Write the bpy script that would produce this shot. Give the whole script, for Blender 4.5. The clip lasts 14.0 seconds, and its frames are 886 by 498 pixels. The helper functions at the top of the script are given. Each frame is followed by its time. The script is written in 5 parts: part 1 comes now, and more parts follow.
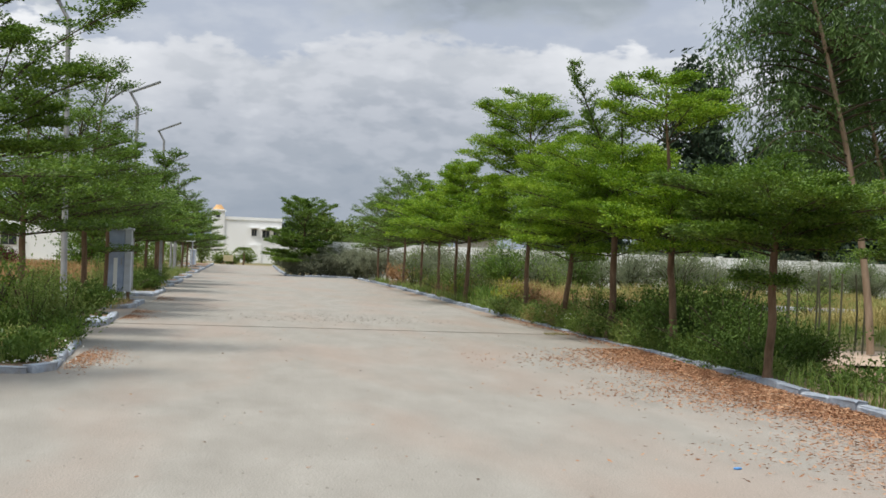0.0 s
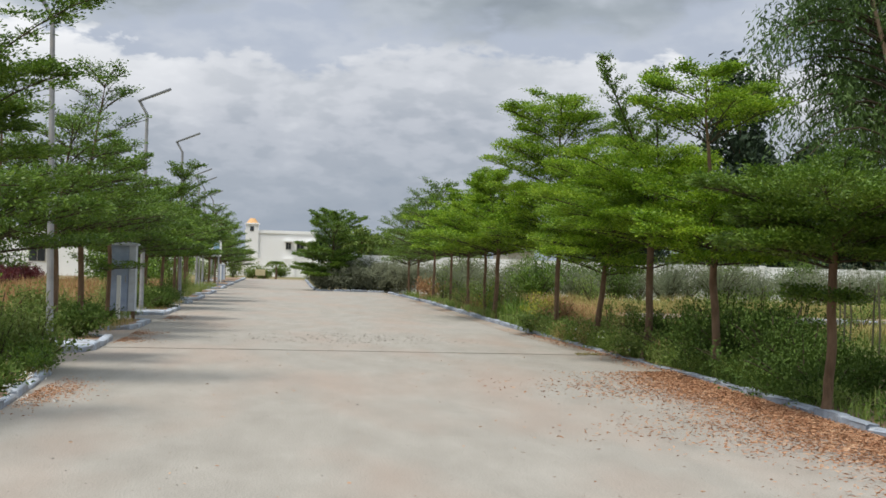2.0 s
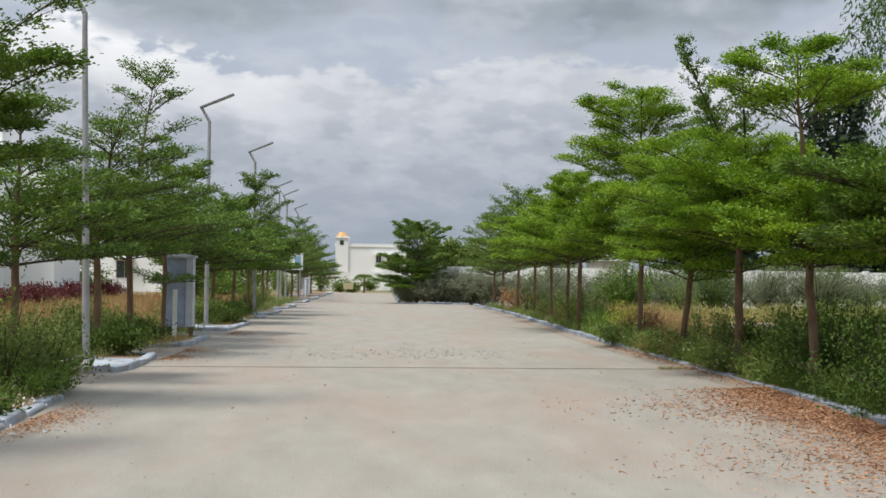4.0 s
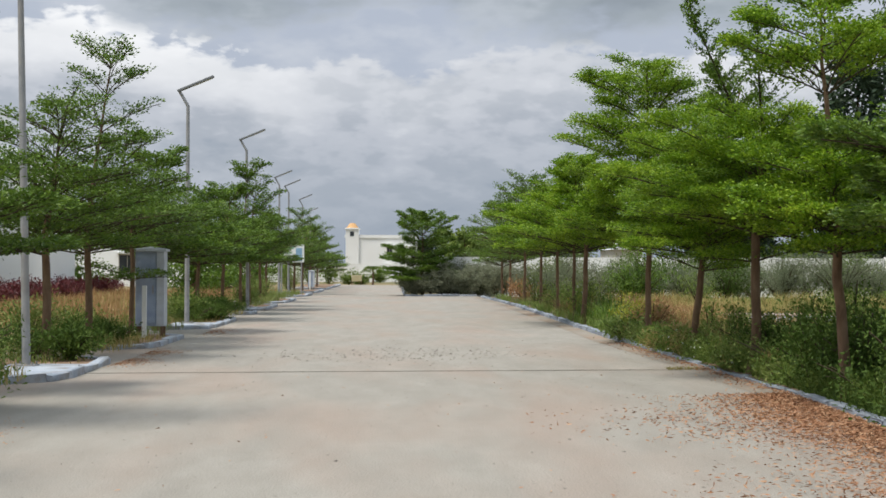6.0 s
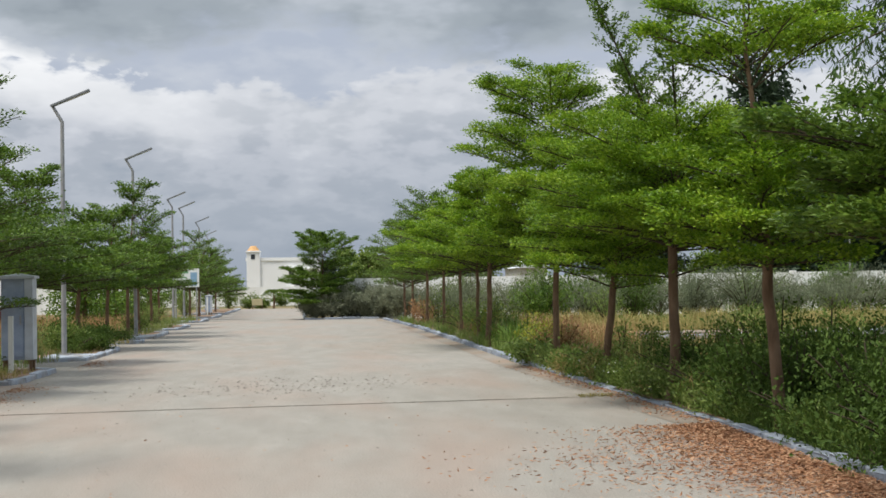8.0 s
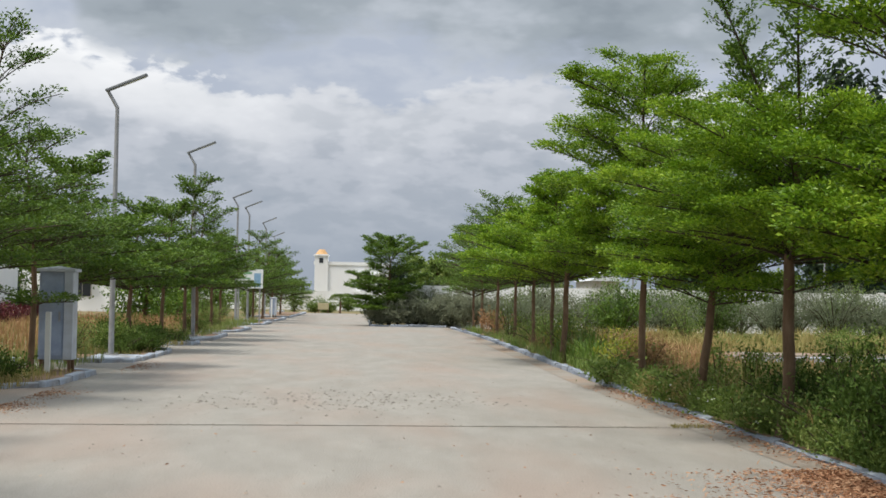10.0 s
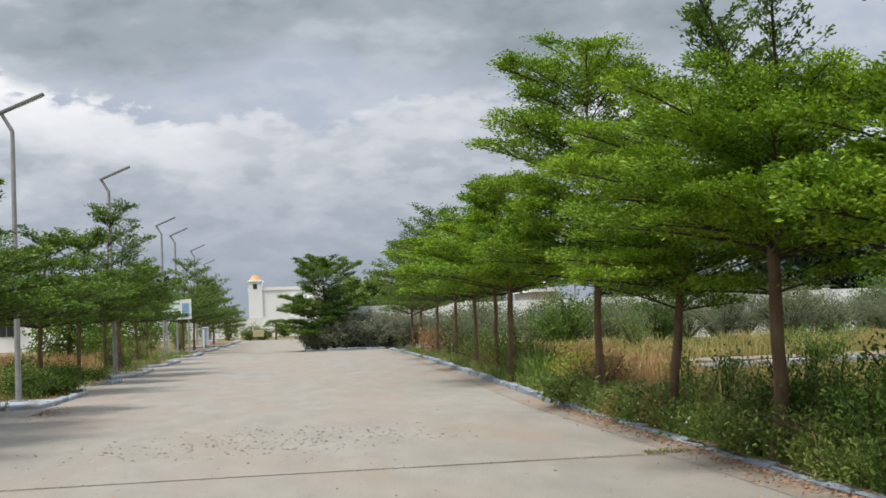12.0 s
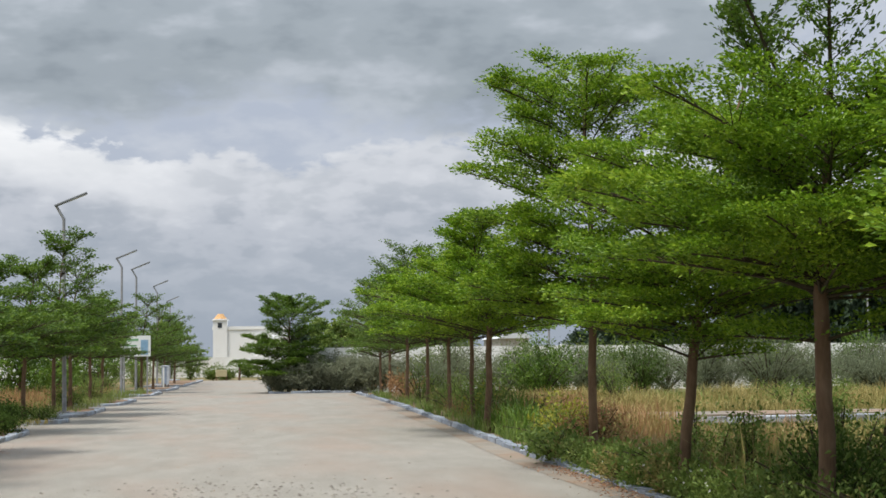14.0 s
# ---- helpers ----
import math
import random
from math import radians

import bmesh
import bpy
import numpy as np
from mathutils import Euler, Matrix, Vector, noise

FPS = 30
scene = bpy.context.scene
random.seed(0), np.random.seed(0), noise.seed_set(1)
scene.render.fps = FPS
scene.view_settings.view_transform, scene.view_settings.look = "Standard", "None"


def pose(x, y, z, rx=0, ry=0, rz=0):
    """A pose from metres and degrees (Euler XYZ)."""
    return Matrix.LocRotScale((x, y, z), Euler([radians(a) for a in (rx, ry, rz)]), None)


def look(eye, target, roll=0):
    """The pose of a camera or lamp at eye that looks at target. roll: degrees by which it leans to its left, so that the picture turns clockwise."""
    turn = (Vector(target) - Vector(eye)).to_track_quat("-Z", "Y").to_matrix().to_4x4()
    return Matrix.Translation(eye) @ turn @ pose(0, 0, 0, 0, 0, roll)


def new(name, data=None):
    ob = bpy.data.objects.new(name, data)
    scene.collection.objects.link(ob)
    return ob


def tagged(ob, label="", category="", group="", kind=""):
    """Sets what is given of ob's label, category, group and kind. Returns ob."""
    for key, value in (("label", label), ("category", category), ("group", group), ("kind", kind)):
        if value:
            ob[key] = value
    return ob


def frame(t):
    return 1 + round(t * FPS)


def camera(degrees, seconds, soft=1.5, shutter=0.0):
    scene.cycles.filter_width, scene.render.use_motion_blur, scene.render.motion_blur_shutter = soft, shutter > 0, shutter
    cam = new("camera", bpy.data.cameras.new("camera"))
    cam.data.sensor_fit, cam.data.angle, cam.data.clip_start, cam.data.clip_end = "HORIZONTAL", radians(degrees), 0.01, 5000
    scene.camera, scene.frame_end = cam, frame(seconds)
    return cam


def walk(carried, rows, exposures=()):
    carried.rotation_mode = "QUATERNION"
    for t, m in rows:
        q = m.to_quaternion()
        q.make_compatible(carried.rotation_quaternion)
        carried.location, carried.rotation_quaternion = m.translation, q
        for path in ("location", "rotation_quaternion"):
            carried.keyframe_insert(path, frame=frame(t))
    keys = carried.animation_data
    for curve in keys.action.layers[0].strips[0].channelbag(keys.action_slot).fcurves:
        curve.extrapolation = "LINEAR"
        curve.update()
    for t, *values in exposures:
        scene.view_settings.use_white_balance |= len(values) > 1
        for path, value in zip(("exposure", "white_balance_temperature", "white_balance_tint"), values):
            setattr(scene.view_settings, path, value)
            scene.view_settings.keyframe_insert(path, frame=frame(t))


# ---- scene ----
cam = camera(34.1, 14.0, soft=1.6)
PATH = [
    (0, (-1.085, -24.161, 1.56), (-0.82, -22.178, 1.568), 2.3),
    (0.5, (-0.888, -23.653, 1.585), (-0.619, -21.672, 1.605), 1.3),
    (1, (-0.762, -23.017, 1.593), (-0.488, -21.037, 1.663), 2.2),
    (1.5, (-0.545, -22.401, 1.589), (-0.255, -20.422, 1.613), 1.7),
    (2, (-0.404, -21.802, 1.625), (-0.194, -19.813, 1.647), 1.7),
    (2.5, (-0.154, -21.183, 1.593), (-0.149, -19.184, 1.64), 0.1),
    (3, (0.03, -20.647, 1.554), (0.033, -18.647, 1.589), -0.4),
    (3.2, (0.090, -20.441, 1.554), (0.147, -18.442, 1.590), -0.4),
    (5.3, (0.728, -18.044, 1.574), (0.782, -16.045, 1.603), 2.1),
    (5.5, (0.803, -17.777, 1.578), (0.853, -15.778, 1.601), 2.1),
    (6, (0.949, -17.074, 1.589), (1.004, -15.074, 1.612), 0.2),
    (6.5, (0.962, -16.411, 1.598), (1.143, -14.42, 1.666), -1.0),
    (7, (1.07, -15.989, 1.591), (1.262, -13.999, 1.661), -1.6),
    (7.2, (1.117, -15.831, 1.591), (1.310, -13.841, 1.658), -1.6),
    (9.3, (1.302, -13.591, 1.610), (1.453, -11.597, 1.649), 0.9),
    (9.5, (1.312, -13.333, 1.61), (1.45, -11.338, 1.656), 0.9),
    (10, (1.351, -12.658, 1.575), (1.441, -10.661, 1.639), 1.1),
    (10.5, (1.401, -11.994, 1.611), (1.462, -9.996, 1.698), 1.0),
    (11, (1.448, -11.463, 1.594), (1.5, -9.466, 1.676), 0.6),
    (11.5, (1.555, -10.77, 1.6), (1.654, -8.774, 1.694), -5.3),
    (12, (1.531, -10.285, 1.594), (1.71, -8.295, 1.682), -2.1),
    (12.5, (1.586, -9.697, 1.567), (1.805, -7.711, 1.65), -2.0),
    (13, (1.542, -9.119, 1.579), (1.765, -7.137, 1.726), -0.2),
    (13.5, (1.6, -8.531, 1.555), (1.821, -6.548, 1.705), -0.4),
    (14, (1.596, -8.0, 1.569), (1.819, -6.018, 1.718), -0.6),
]
walk(cam, [(t, look(eye, target, roll)) for t, eye, target, roll in PATH])

# ---- world, sun, exposure ----
scene.view_settings.exposure = 0.34
world = bpy.data.worlds.new("sky")
scene.world = world
world.use_nodes = True
wn, wl = world.node_tree.nodes, world.node_tree.links
wn.clear()


def wnode(kind, **values):
    n = wn.new(kind)
    for k, v in values.items():
        n.inputs[k].default_value = v
    return n


SUN_ELEV, SUN_AZ = radians(64), radians(238)   # azimuth clockwise from +y
sky = wn.new("ShaderNodeTexSky")
sky.sky_type, sky.sun_disc = "NISHITA", False
sky.sun_elevation, sky.sun_rotation = SUN_ELEV, SUN_AZ
sky_dim = wn.new("ShaderNodeMix")
sky_dim.data_type, sky_dim.blend_type = "RGBA", "MULTIPLY"
sky_dim.inputs[0].default_value = 1.0
sky_dim.inputs[7].default_value = (0.10, 0.10, 0.10, 1)
wl.new(sky.outputs[0], sky_dim.inputs[6])
tc = wn.new("ShaderNodeTexCoord")
sep = wn.new("ShaderNodeSeparateXYZ")
wl.new(tc.outputs["Generated"], sep.inputs[0])


def wmath(op, a, b=None):
    n = wn.new("ShaderNodeMath")
    n.operation = op
    for i, v in enumerate((a, b)):
        if v is None:
            continue
        if isinstance(v, (int, float)):
            n.inputs[i].default_value = v
        else:
            wl.new(v, n.inputs[i])
    return n.outputs[0]


# cloud fields live on the direction, flattened so that the billows lie wide
flat = wn.new("ShaderNodeCombineXYZ")
wl.new(sep.outputs[0], flat.inputs[0])
wl.new(sep.outputs[1], flat.inputs[1])
wl.new(wmath("MULTIPLY", sep.outputs[2], 2.2), flat.inputs[2])


def wnoise(scale, detail, rough, shift, distortion=0.0):
    m = wn.new("ShaderNodeMapping")
    m.inputs["Location"].default_value = shift
    wl.new(flat.outputs[0], m.inputs[0])
    n = wnode("ShaderNodeTexNoise", Scale=scale, Detail=detail, Roughness=rough, Distortion=distortion)
    wl.new(m.outputs[0], n.inputs["Vector"])
    return n.outputs["Fac"]


def wramp(fac, stops):
    r = wn.new("ShaderNodeValToRGB")
    r.color_ramp.interpolation = "EASE"
    while len(r.color_ramp.elements) < len(stops):
        r.color_ramp.elements.new(0.5)
    for e, (p, c) in zip(r.color_ramp.elements, stops):
        e.position, e.color = p, (*c, 1)
    wl.new(fac, r.inputs[0])
    return r.outputs[0]


def wmix(fac, a, b):
    n = wn.new("ShaderNodeMix")
    n.data_type = "RGBA"
    wl.new(fac, n.inputs[0])
    wl.new(a, n.inputs[6])
    wl.new(b, n.inputs[7])
    return n.outputs[2]


def wcurve(stops):
    """A smooth height over the bearing: stops of (degrees east of north, height)."""
    r = wn.new("ShaderNodeValToRGB")
    r.color_ramp.interpolation = "B_SPLINE"
    while len(r.color_ramp.elements) < len(stops):
        r.color_ramp.elements.new(0.5)
    for e, (deg, h) in zip(r.color_ramp.elements, stops):
        e.position, e.color = (math.sin(radians(deg)) + 0.4) / 0.8, (h, h, h, 1)
    wl.new(wmath("MULTIPLY", wmath("ADD", sep.outputs[0], 0.4), 1.25), r.inputs[0])
    return r.outputs[0]


def wsum(*terms):
    out = terms[0]
    for t in terms[1:]:
        out = wmath("ADD", out, t)
    return out


def wrgb(*c):
    n = wn.new("ShaderNodeRGB")
    n.outputs[0].default_value = (*c, 1)
    return n.outputs[0]


lump = wmath("SUBTRACT", wnoise(24.0, 3, 0.5, (2.3, 0.4, 0.35)), 0.5)
puff = wmath("SUBTRACT", wnoise(62.0, 6, 0.52, (0.3, 1.4, 0.8), 0.3), 0.5)
broad = wmath("SUBTRACT", wnoise(9.0, 5, 0.5, (5.0, 1.0, 0.9)), 0.5)
# a bank of cumulus with scalloped tops, brightest to the north-west
tops = wcurve([(-21, 0.160), (-15, 0.176), (-13, 0.182), (-11, 0.168), (-8.7, 0.164), (-6.5, 0.160), (-5, 0.138), (-3.5, 0.146), (-1.8, 0.158),
               (0, 0.138), (1.5, 0.144), (3, 0.154), (6, 0.160), (8, 0.160), (12, 0.155), (14, 0.162), (18, 0.15)])
sunny = wcurve([(-21, 0.5), (-15, 0.95), (-10, 1.0), (-7, 0.9), (-4.6, 0.42), (-2, 0.30), (2, 0.24), (7, 0.28), (11, 0.42), (14, 0.8), (18, 0.5)])
depth = wsum(wmath("SUBTRACT", tops, sep.outputs[2]), wmath("MULTIPLY", lump, 0.040), wmath("MULTIPLY", puff, 0.030), -0.010)
bank = wramp(depth, [(0.0, (0, 0, 0)), (0.006, (1, 1, 1))])
tone = wsum(wmath("MULTIPLY", lump, 1.0), wmath("MULTIPLY", puff, 0.38), wmath("MULTIPLY", broad, 0.5), 0.5)
body = wramp(tone, [(0.22, (0.280, 0.318, 0.375)), (0.42, (0.345, 0.377, 0.428)), (0.60, (0.425, 0.452, 0.502)), (0.80, (0.50, 0.525, 0.57))])
crest = wramp(wsum(depth, wmath("MULTIPLY", lump, -0.05), wmath("MULTIPLY", puff, -0.03)), [(0.0, (1, 1, 1)), (0.020, (0.75, 0.75, 0.75)), (0.050, (0, 0, 0))])
body = wmix(wmath("MULTIPLY", crest, sunny), body, wrgb(0.76, 0.77, 0.785))
# pale blue shows between the bank and the grey layer overhead
clear = wmix(wramp(tone, [(0.35, (0, 0, 0)), (0.75, (0.55, 0.55, 0.55))]), wrgb(0.365, 0.408, 0.487), wrgb(0.50, 0.53, 0.58))
cloud = wmix(bank, clear, body)
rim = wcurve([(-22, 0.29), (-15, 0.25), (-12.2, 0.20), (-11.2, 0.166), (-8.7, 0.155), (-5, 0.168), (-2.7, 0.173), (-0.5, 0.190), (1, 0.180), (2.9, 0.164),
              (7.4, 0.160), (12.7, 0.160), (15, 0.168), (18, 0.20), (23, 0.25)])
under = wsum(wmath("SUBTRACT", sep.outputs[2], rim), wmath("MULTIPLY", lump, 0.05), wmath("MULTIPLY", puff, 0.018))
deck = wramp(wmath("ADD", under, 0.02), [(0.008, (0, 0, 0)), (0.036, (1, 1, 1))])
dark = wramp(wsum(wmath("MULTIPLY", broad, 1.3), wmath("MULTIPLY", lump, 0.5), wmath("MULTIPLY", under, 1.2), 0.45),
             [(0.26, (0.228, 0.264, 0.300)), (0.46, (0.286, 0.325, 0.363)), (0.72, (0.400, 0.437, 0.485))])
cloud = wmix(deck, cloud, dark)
gap = wramp(wnoise(3.2, 4, 0.5, (7.7, 2.2, 4.0)), [(0.58, (0, 0, 0)), (0.70, (0.6, 0.6, 0.6))])
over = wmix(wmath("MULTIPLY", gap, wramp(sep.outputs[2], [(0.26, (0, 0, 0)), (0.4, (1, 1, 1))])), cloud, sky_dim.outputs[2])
haze = wn.new("ShaderNodeMapRange")
wl.new(sep.outputs[2], haze.inputs[0])
haze.inputs[1].default_value, haze.inputs[2].default_value = 0.01, 0.10
haze.inputs[3].default_value, haze.inputs[4].default_value = 0.9, 0.0
hcol = wn.new("ShaderNodeRGB")
hcol.outputs[0].default_value = (0.262, 0.303, 0.36, 1)
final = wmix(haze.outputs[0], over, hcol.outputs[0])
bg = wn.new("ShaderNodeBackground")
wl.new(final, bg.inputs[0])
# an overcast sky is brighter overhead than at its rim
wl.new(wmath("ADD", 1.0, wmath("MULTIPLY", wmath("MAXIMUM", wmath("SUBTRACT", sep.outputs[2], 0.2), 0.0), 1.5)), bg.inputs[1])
wo = wn.new("ShaderNodeOutputWorld")
wl.new(bg.outputs[0], wo.inputs[0])

sun = new("sun", bpy.data.lights.new("sun", "SUN"))
sun.data.energy, sun.data.angle, sun.data.color = 3.2, radians(17), (1.0, 0.95, 0.87)
sdir = Vector((math.sin(SUN_AZ) * math.cos(SUN_ELEV), math.cos(SUN_AZ) * math.cos(SUN_ELEV), math.sin(SUN_ELEV)))
sun.matrix_world = look(sdir * 60, (0, 0, 0))


# ---- materials ----
def material(name, stops, scale=3.0, rough=0.8, metal=0.0, bump=0.0, bump_scale=40.0, grain=0.0, stain=None,
             per_object=0.0, per_island=0.0, stretch=(1, 1, 1), translucent=0.0, detail=6):
    """stops: colours over a noise field; stain: (colour, amount, scale) in broad patches."""
    m = bpy.data.materials.new(name)
    m.use_nodes = True
    n, l = m.node_tree.nodes, m.node_tree.links
    b = n["Principled BSDF"]
    b.inputs["Roughness"].default_value, b.inputs["Metallic"].default_value = rough, metal
    b.inputs["Specular IOR Level"].default_value = 0.3
    co = n.new("ShaderNodeTexCoord")
    mp = n.new("ShaderNodeMapping")
    mp.inputs["Scale"].default_value = stretch
    l.new(co.outputs["Object"], mp.inputs[0])
    nz = n.new("ShaderNodeTexNoise")
    nz.inputs["Scale"].default_value, nz.inputs["Detail"].default_value, nz.inputs["Roughness"].default_value = scale, detail, 0.6
    l.new(mp.outputs[0], nz.inputs["Vector"])
    rp = n.new("ShaderNodeValToRGB")
    while len(rp.color_ramp.elements) < len(stops):
        rp.color_ramp.elements.new(0.5)
    for i, (e, c) in enumerate(zip(rp.color_ramp.elements, stops)):
        e.position, e.color = 0.3 + 0.4 * i / max(1, len(stops) - 1), (*c, 1)
    src = nz.outputs["Fac"]
    if per_island or per_object:
        who = n.new("ShaderNodeNewGeometry").outputs["Random Per Island"] if per_island else n.new("ShaderNodeObjectInfo").outputs["Random"]
        mx = n.new("ShaderNodeMix")
        mx.inputs[0].default_value = per_island or per_object
        l.new(src, mx.inputs[2])
        mr = n.new("ShaderNodeMapRange")
        mr.inputs[3].default_value, mr.inputs[4].default_value = 0.27, 0.73
        l.new(who, mr.inputs[0])
        l.new(mr.outputs[0], mx.inputs[3])
        src = mx.outputs[0]
    l.new(src, rp.inputs[0])
    col = rp.outputs[0]
    if stain:
        c, amount, sc = stain
        nz2 = n.new("ShaderNodeTexNoise")
        nz2.inputs["Scale"].default_value, nz2.inputs["Detail"].default_value = sc, 5
        l.new(mp.outputs[0], nz2.inputs["Vector"])
        r2 = n.new("ShaderNodeMapRange")
        r2.inputs[1].default_value, r2.inputs[2].default_value, r2.inputs[4].default_value = 0.45, 0.68, amount
        l.new(nz2.outputs["Fac"], r2.inputs[0])
        mx = n.new("ShaderNodeMix")
        mx.data_type = "RGBA"
        l.new(r2.outputs[0], mx.inputs[0])
        l.new(col, mx.inputs[6])
        mx.inputs[7].default_value = (*c, 1)
        col = mx.outputs[2]
    if grain:
        nz3 = n.new("ShaderNodeTexNoise")
        nz3.inputs["Scale"].default_value, nz3.inputs["Detail"].default_value = 90, 3
        l.new(co.outputs["Object"], nz3.inputs["Vector"])
        r3 = n.new("ShaderNodeMapRange")
        r3.inputs[1].default_value, r3.inputs[2].default_value = 0.3, 0.7
        r3.inputs[3].default_value, r3.inputs[4].default_value = 1 - grain, 1 + grain
        l.new(nz3.outputs["Fac"], r3.inputs[0])
        hs = n.new("ShaderNodeHueSaturation")
        l.new(r3.outputs[0], hs.inputs["Value"])
        l.new(col, hs.inputs["Color"])
        col = hs.outputs[0]
    l.new(col, b.inputs["Base Color"])
    if bump:
        nb = n.new("ShaderNodeTexNoise")
        nb.inputs["Scale"].default_value, nb.inputs["Detail"].default_value = bump_scale, 5
        l.new(mp.outputs[0], nb.inputs["Vector"])
        bp = n.new("ShaderNodeBump")
        bp.inputs["Strength"].default_value, bp.inputs["Distance"].default_value = bump, 0.02
        l.new(nb.outputs["Fac"], bp.inputs["Height"])
        l.new(bp.outputs[0], b.inputs["Normal"])
    if translucent:
        tr = n.new("ShaderNodeBsdfTranslucent")
        l.new(col, tr.inputs["Color"])
        ms = n.new("ShaderNodeMixShader")
        ms.inputs[0].default_value = translucent
        l.new(b.outputs[0], ms.inputs[1])
        l.new(tr.outputs[0], ms.inputs[2])
        l.new(ms.outputs[0], n["Material Output"].inputs[0])
    return m


M_ROAD = material("weathered_concrete", [(0.222, 0.207, 0.180), (0.256, 0.240, 0.210), (0.294, 0.276, 0.243)], scale=1.9, rough=0.9,
                  bump=0.4, bump_scale=45, grain=0.34, stain=((0.285, 0.218, 0.176), 0.6, 0.55), per_object=0.12, stretch=(1.0, 0.32, 1), detail=10)
M_APRON = material("apron_concrete", [(0.19, 0.168, 0.14), (0.28, 0.256, 0.22)], scale=1.4, rough=0.9, bump=0.3, grain=0.1, stain=((0.25, 0.16, 0.10), 0.7, 0.5))
M_JOINT = material("joint_dirt", [(0.08, 0.065, 0.05), (0.235, 0.215, 0.182), (0.27, 0.25, 0.218)], scale=0.7, rough=0.95, bump=0.4)
M_KERB = material("kerb_paint_bluish", [(0.25, 0.29, 0.35), (0.35, 0.39, 0.45), (0.47, 0.50, 0.54)], scale=5, rough=0.75, bump=0.4,
                  bump_scale=35, grain=0.12, stain=((0.17, 0.14, 0.10), 0.9, 2.5), per_object=0.35)
M_KERB_OLD = material("worn_kerb_paint", [(0.17, 0.19, 0.215), (0.25, 0.285, 0.34), (0.37, 0.40, 0.44)], scale=5, rough=0.8, bump=0.5,
                      bump_scale=35, grain=0.14, stain=((0.15, 0.115, 0.08), 0.95, 1.6), per_object=0.35)
M_SOIL = material("bed_soil", [(0.13, 0.09, 0.055), (0.22, 0.15, 0.10), (0.28, 0.18, 0.115)], scale=6, rough=0.95, bump=0.7, bump_scale=30)
M_GROUND = material("dry_ground", [(0.10, 0.10, 0.045), (0.19, 0.15, 0.07), (0.27, 0.20, 0.10)], scale=0.35, rough=0.95, bump=0.5, bump_scale=8,
                    stain=((0.07, 0.10, 0.03), 0.8, 0.08))
M_SAND = material("sandy_patch", [(0.36, 0.27, 0.20), (0.46, 0.36, 0.28)], scale=3, rough=0.95, bump=0.4)
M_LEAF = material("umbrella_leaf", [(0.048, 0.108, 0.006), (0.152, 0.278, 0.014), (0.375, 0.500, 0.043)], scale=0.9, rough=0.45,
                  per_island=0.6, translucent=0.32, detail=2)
# darker copy of umbrella_leaf, with the shade on the crowns put into its colour
M_LEAF_LEFT = material("umbrella_leaf_shaded", [(0.042, 0.092, 0.014), (0.098, 0.176, 0.019), (0.190, 0.285, 0.038)], scale=0.9, rough=0.45,
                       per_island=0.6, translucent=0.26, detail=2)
M_DROOP = material("long_leaf", [(0.040, 0.085, 0.022), (0.075, 0.14, 0.032), (0.13, 0.21, 0.055)], scale=1.0, rough=0.45, per_island=0.5, translucent=0.25, detail=2)
# dark green, deepened by the shade under the right-hand trees painted into it
M_BUSH = material("dark_shaded_bush_leaf", [(0.030, 0.060, 0.009), (0.066, 0.118, 0.016), (0.12, 0.18, 0.032)], scale=0.8, rough=0.75, per_island=0.4, translucent=0.25, detail=2)
M_DARKLEAF = material("dark_far_leaf", [(0.022, 0.042, 0.022), (0.042, 0.072, 0.034)], scale=0.5, rough=0.6, per_island=0.4, translucent=0.15, detail=2)
M_WEED = material("weed_leaf", [(0.062, 0.112, 0.019), (0.150, 0.222, 0.043), (0.30, 0.36, 0.10)], scale=0.8, rough=0.55, per_island=0.5, translucent=0.4, detail=2)
M_GREYLEAF = material("grey_green_leaf", [(0.135, 0.165, 0.095), (0.185, 0.215, 0.13), (0.24, 0.265, 0.17)], scale=0.5, rough=0.9, per_island=0.25, translucent=0.35, detail=2)
M_DUSTY = material("dusty_leaf", [(0.18, 0.20, 0.125), (0.245, 0.265, 0.175), (0.33, 0.345, 0.24)], scale=0.5, rough=0.9, per_island=0.3, translucent=0.35, detail=2)
M_GOLD = material("golden_grass", [(0.13, 0.15, 0.04), (0.30, 0.25, 0.085), (0.42, 0.34, 0.14)], scale=0.22, rough=0.7, per_island=0.4, translucent=0.25, detail=2)
M_RUSTG = material("rusty_grass", [(0.19, 0.085, 0.04), (0.33, 0.19, 0.085), (0.42, 0.30, 0.14)], scale=0.4, rough=0.7, per_island=0.45, translucent=0.2, detail=2)
M_GREENG = material("green_grass", [(0.085, 0.140, 0.028), (0.18, 0.235, 0.055), (0.32, 0.32, 0.11)], scale=0.3, rough=0.6, per_island=0.4, translucent=0.25, detail=2)
M_YELLOWLEAF = material("yellow_green_leaf", [(0.16, 0.19, 0.02), (0.30, 0.31, 0.035), (0.44, 0.40, 0.06)], scale=1.0, rough=0.5, per_island=0.5, translucent=0.35, detail=2)
M_FLOWER = material("white_petal", [(0.66, 0.66, 0.62), (0.78, 0.78, 0.74)], scale=3, rough=0.7, per_island=0.4, translucent=0.3, detail=2)
M_REDLEAF = material("red_hedge_leaf", [(0.045, 0.010, 0.014), (0.10, 0.018, 0.022), (0.16, 0.035, 0.03)], scale=1.0, rough=0.5, per_island=0.5, translucent=0.2, detail=2)
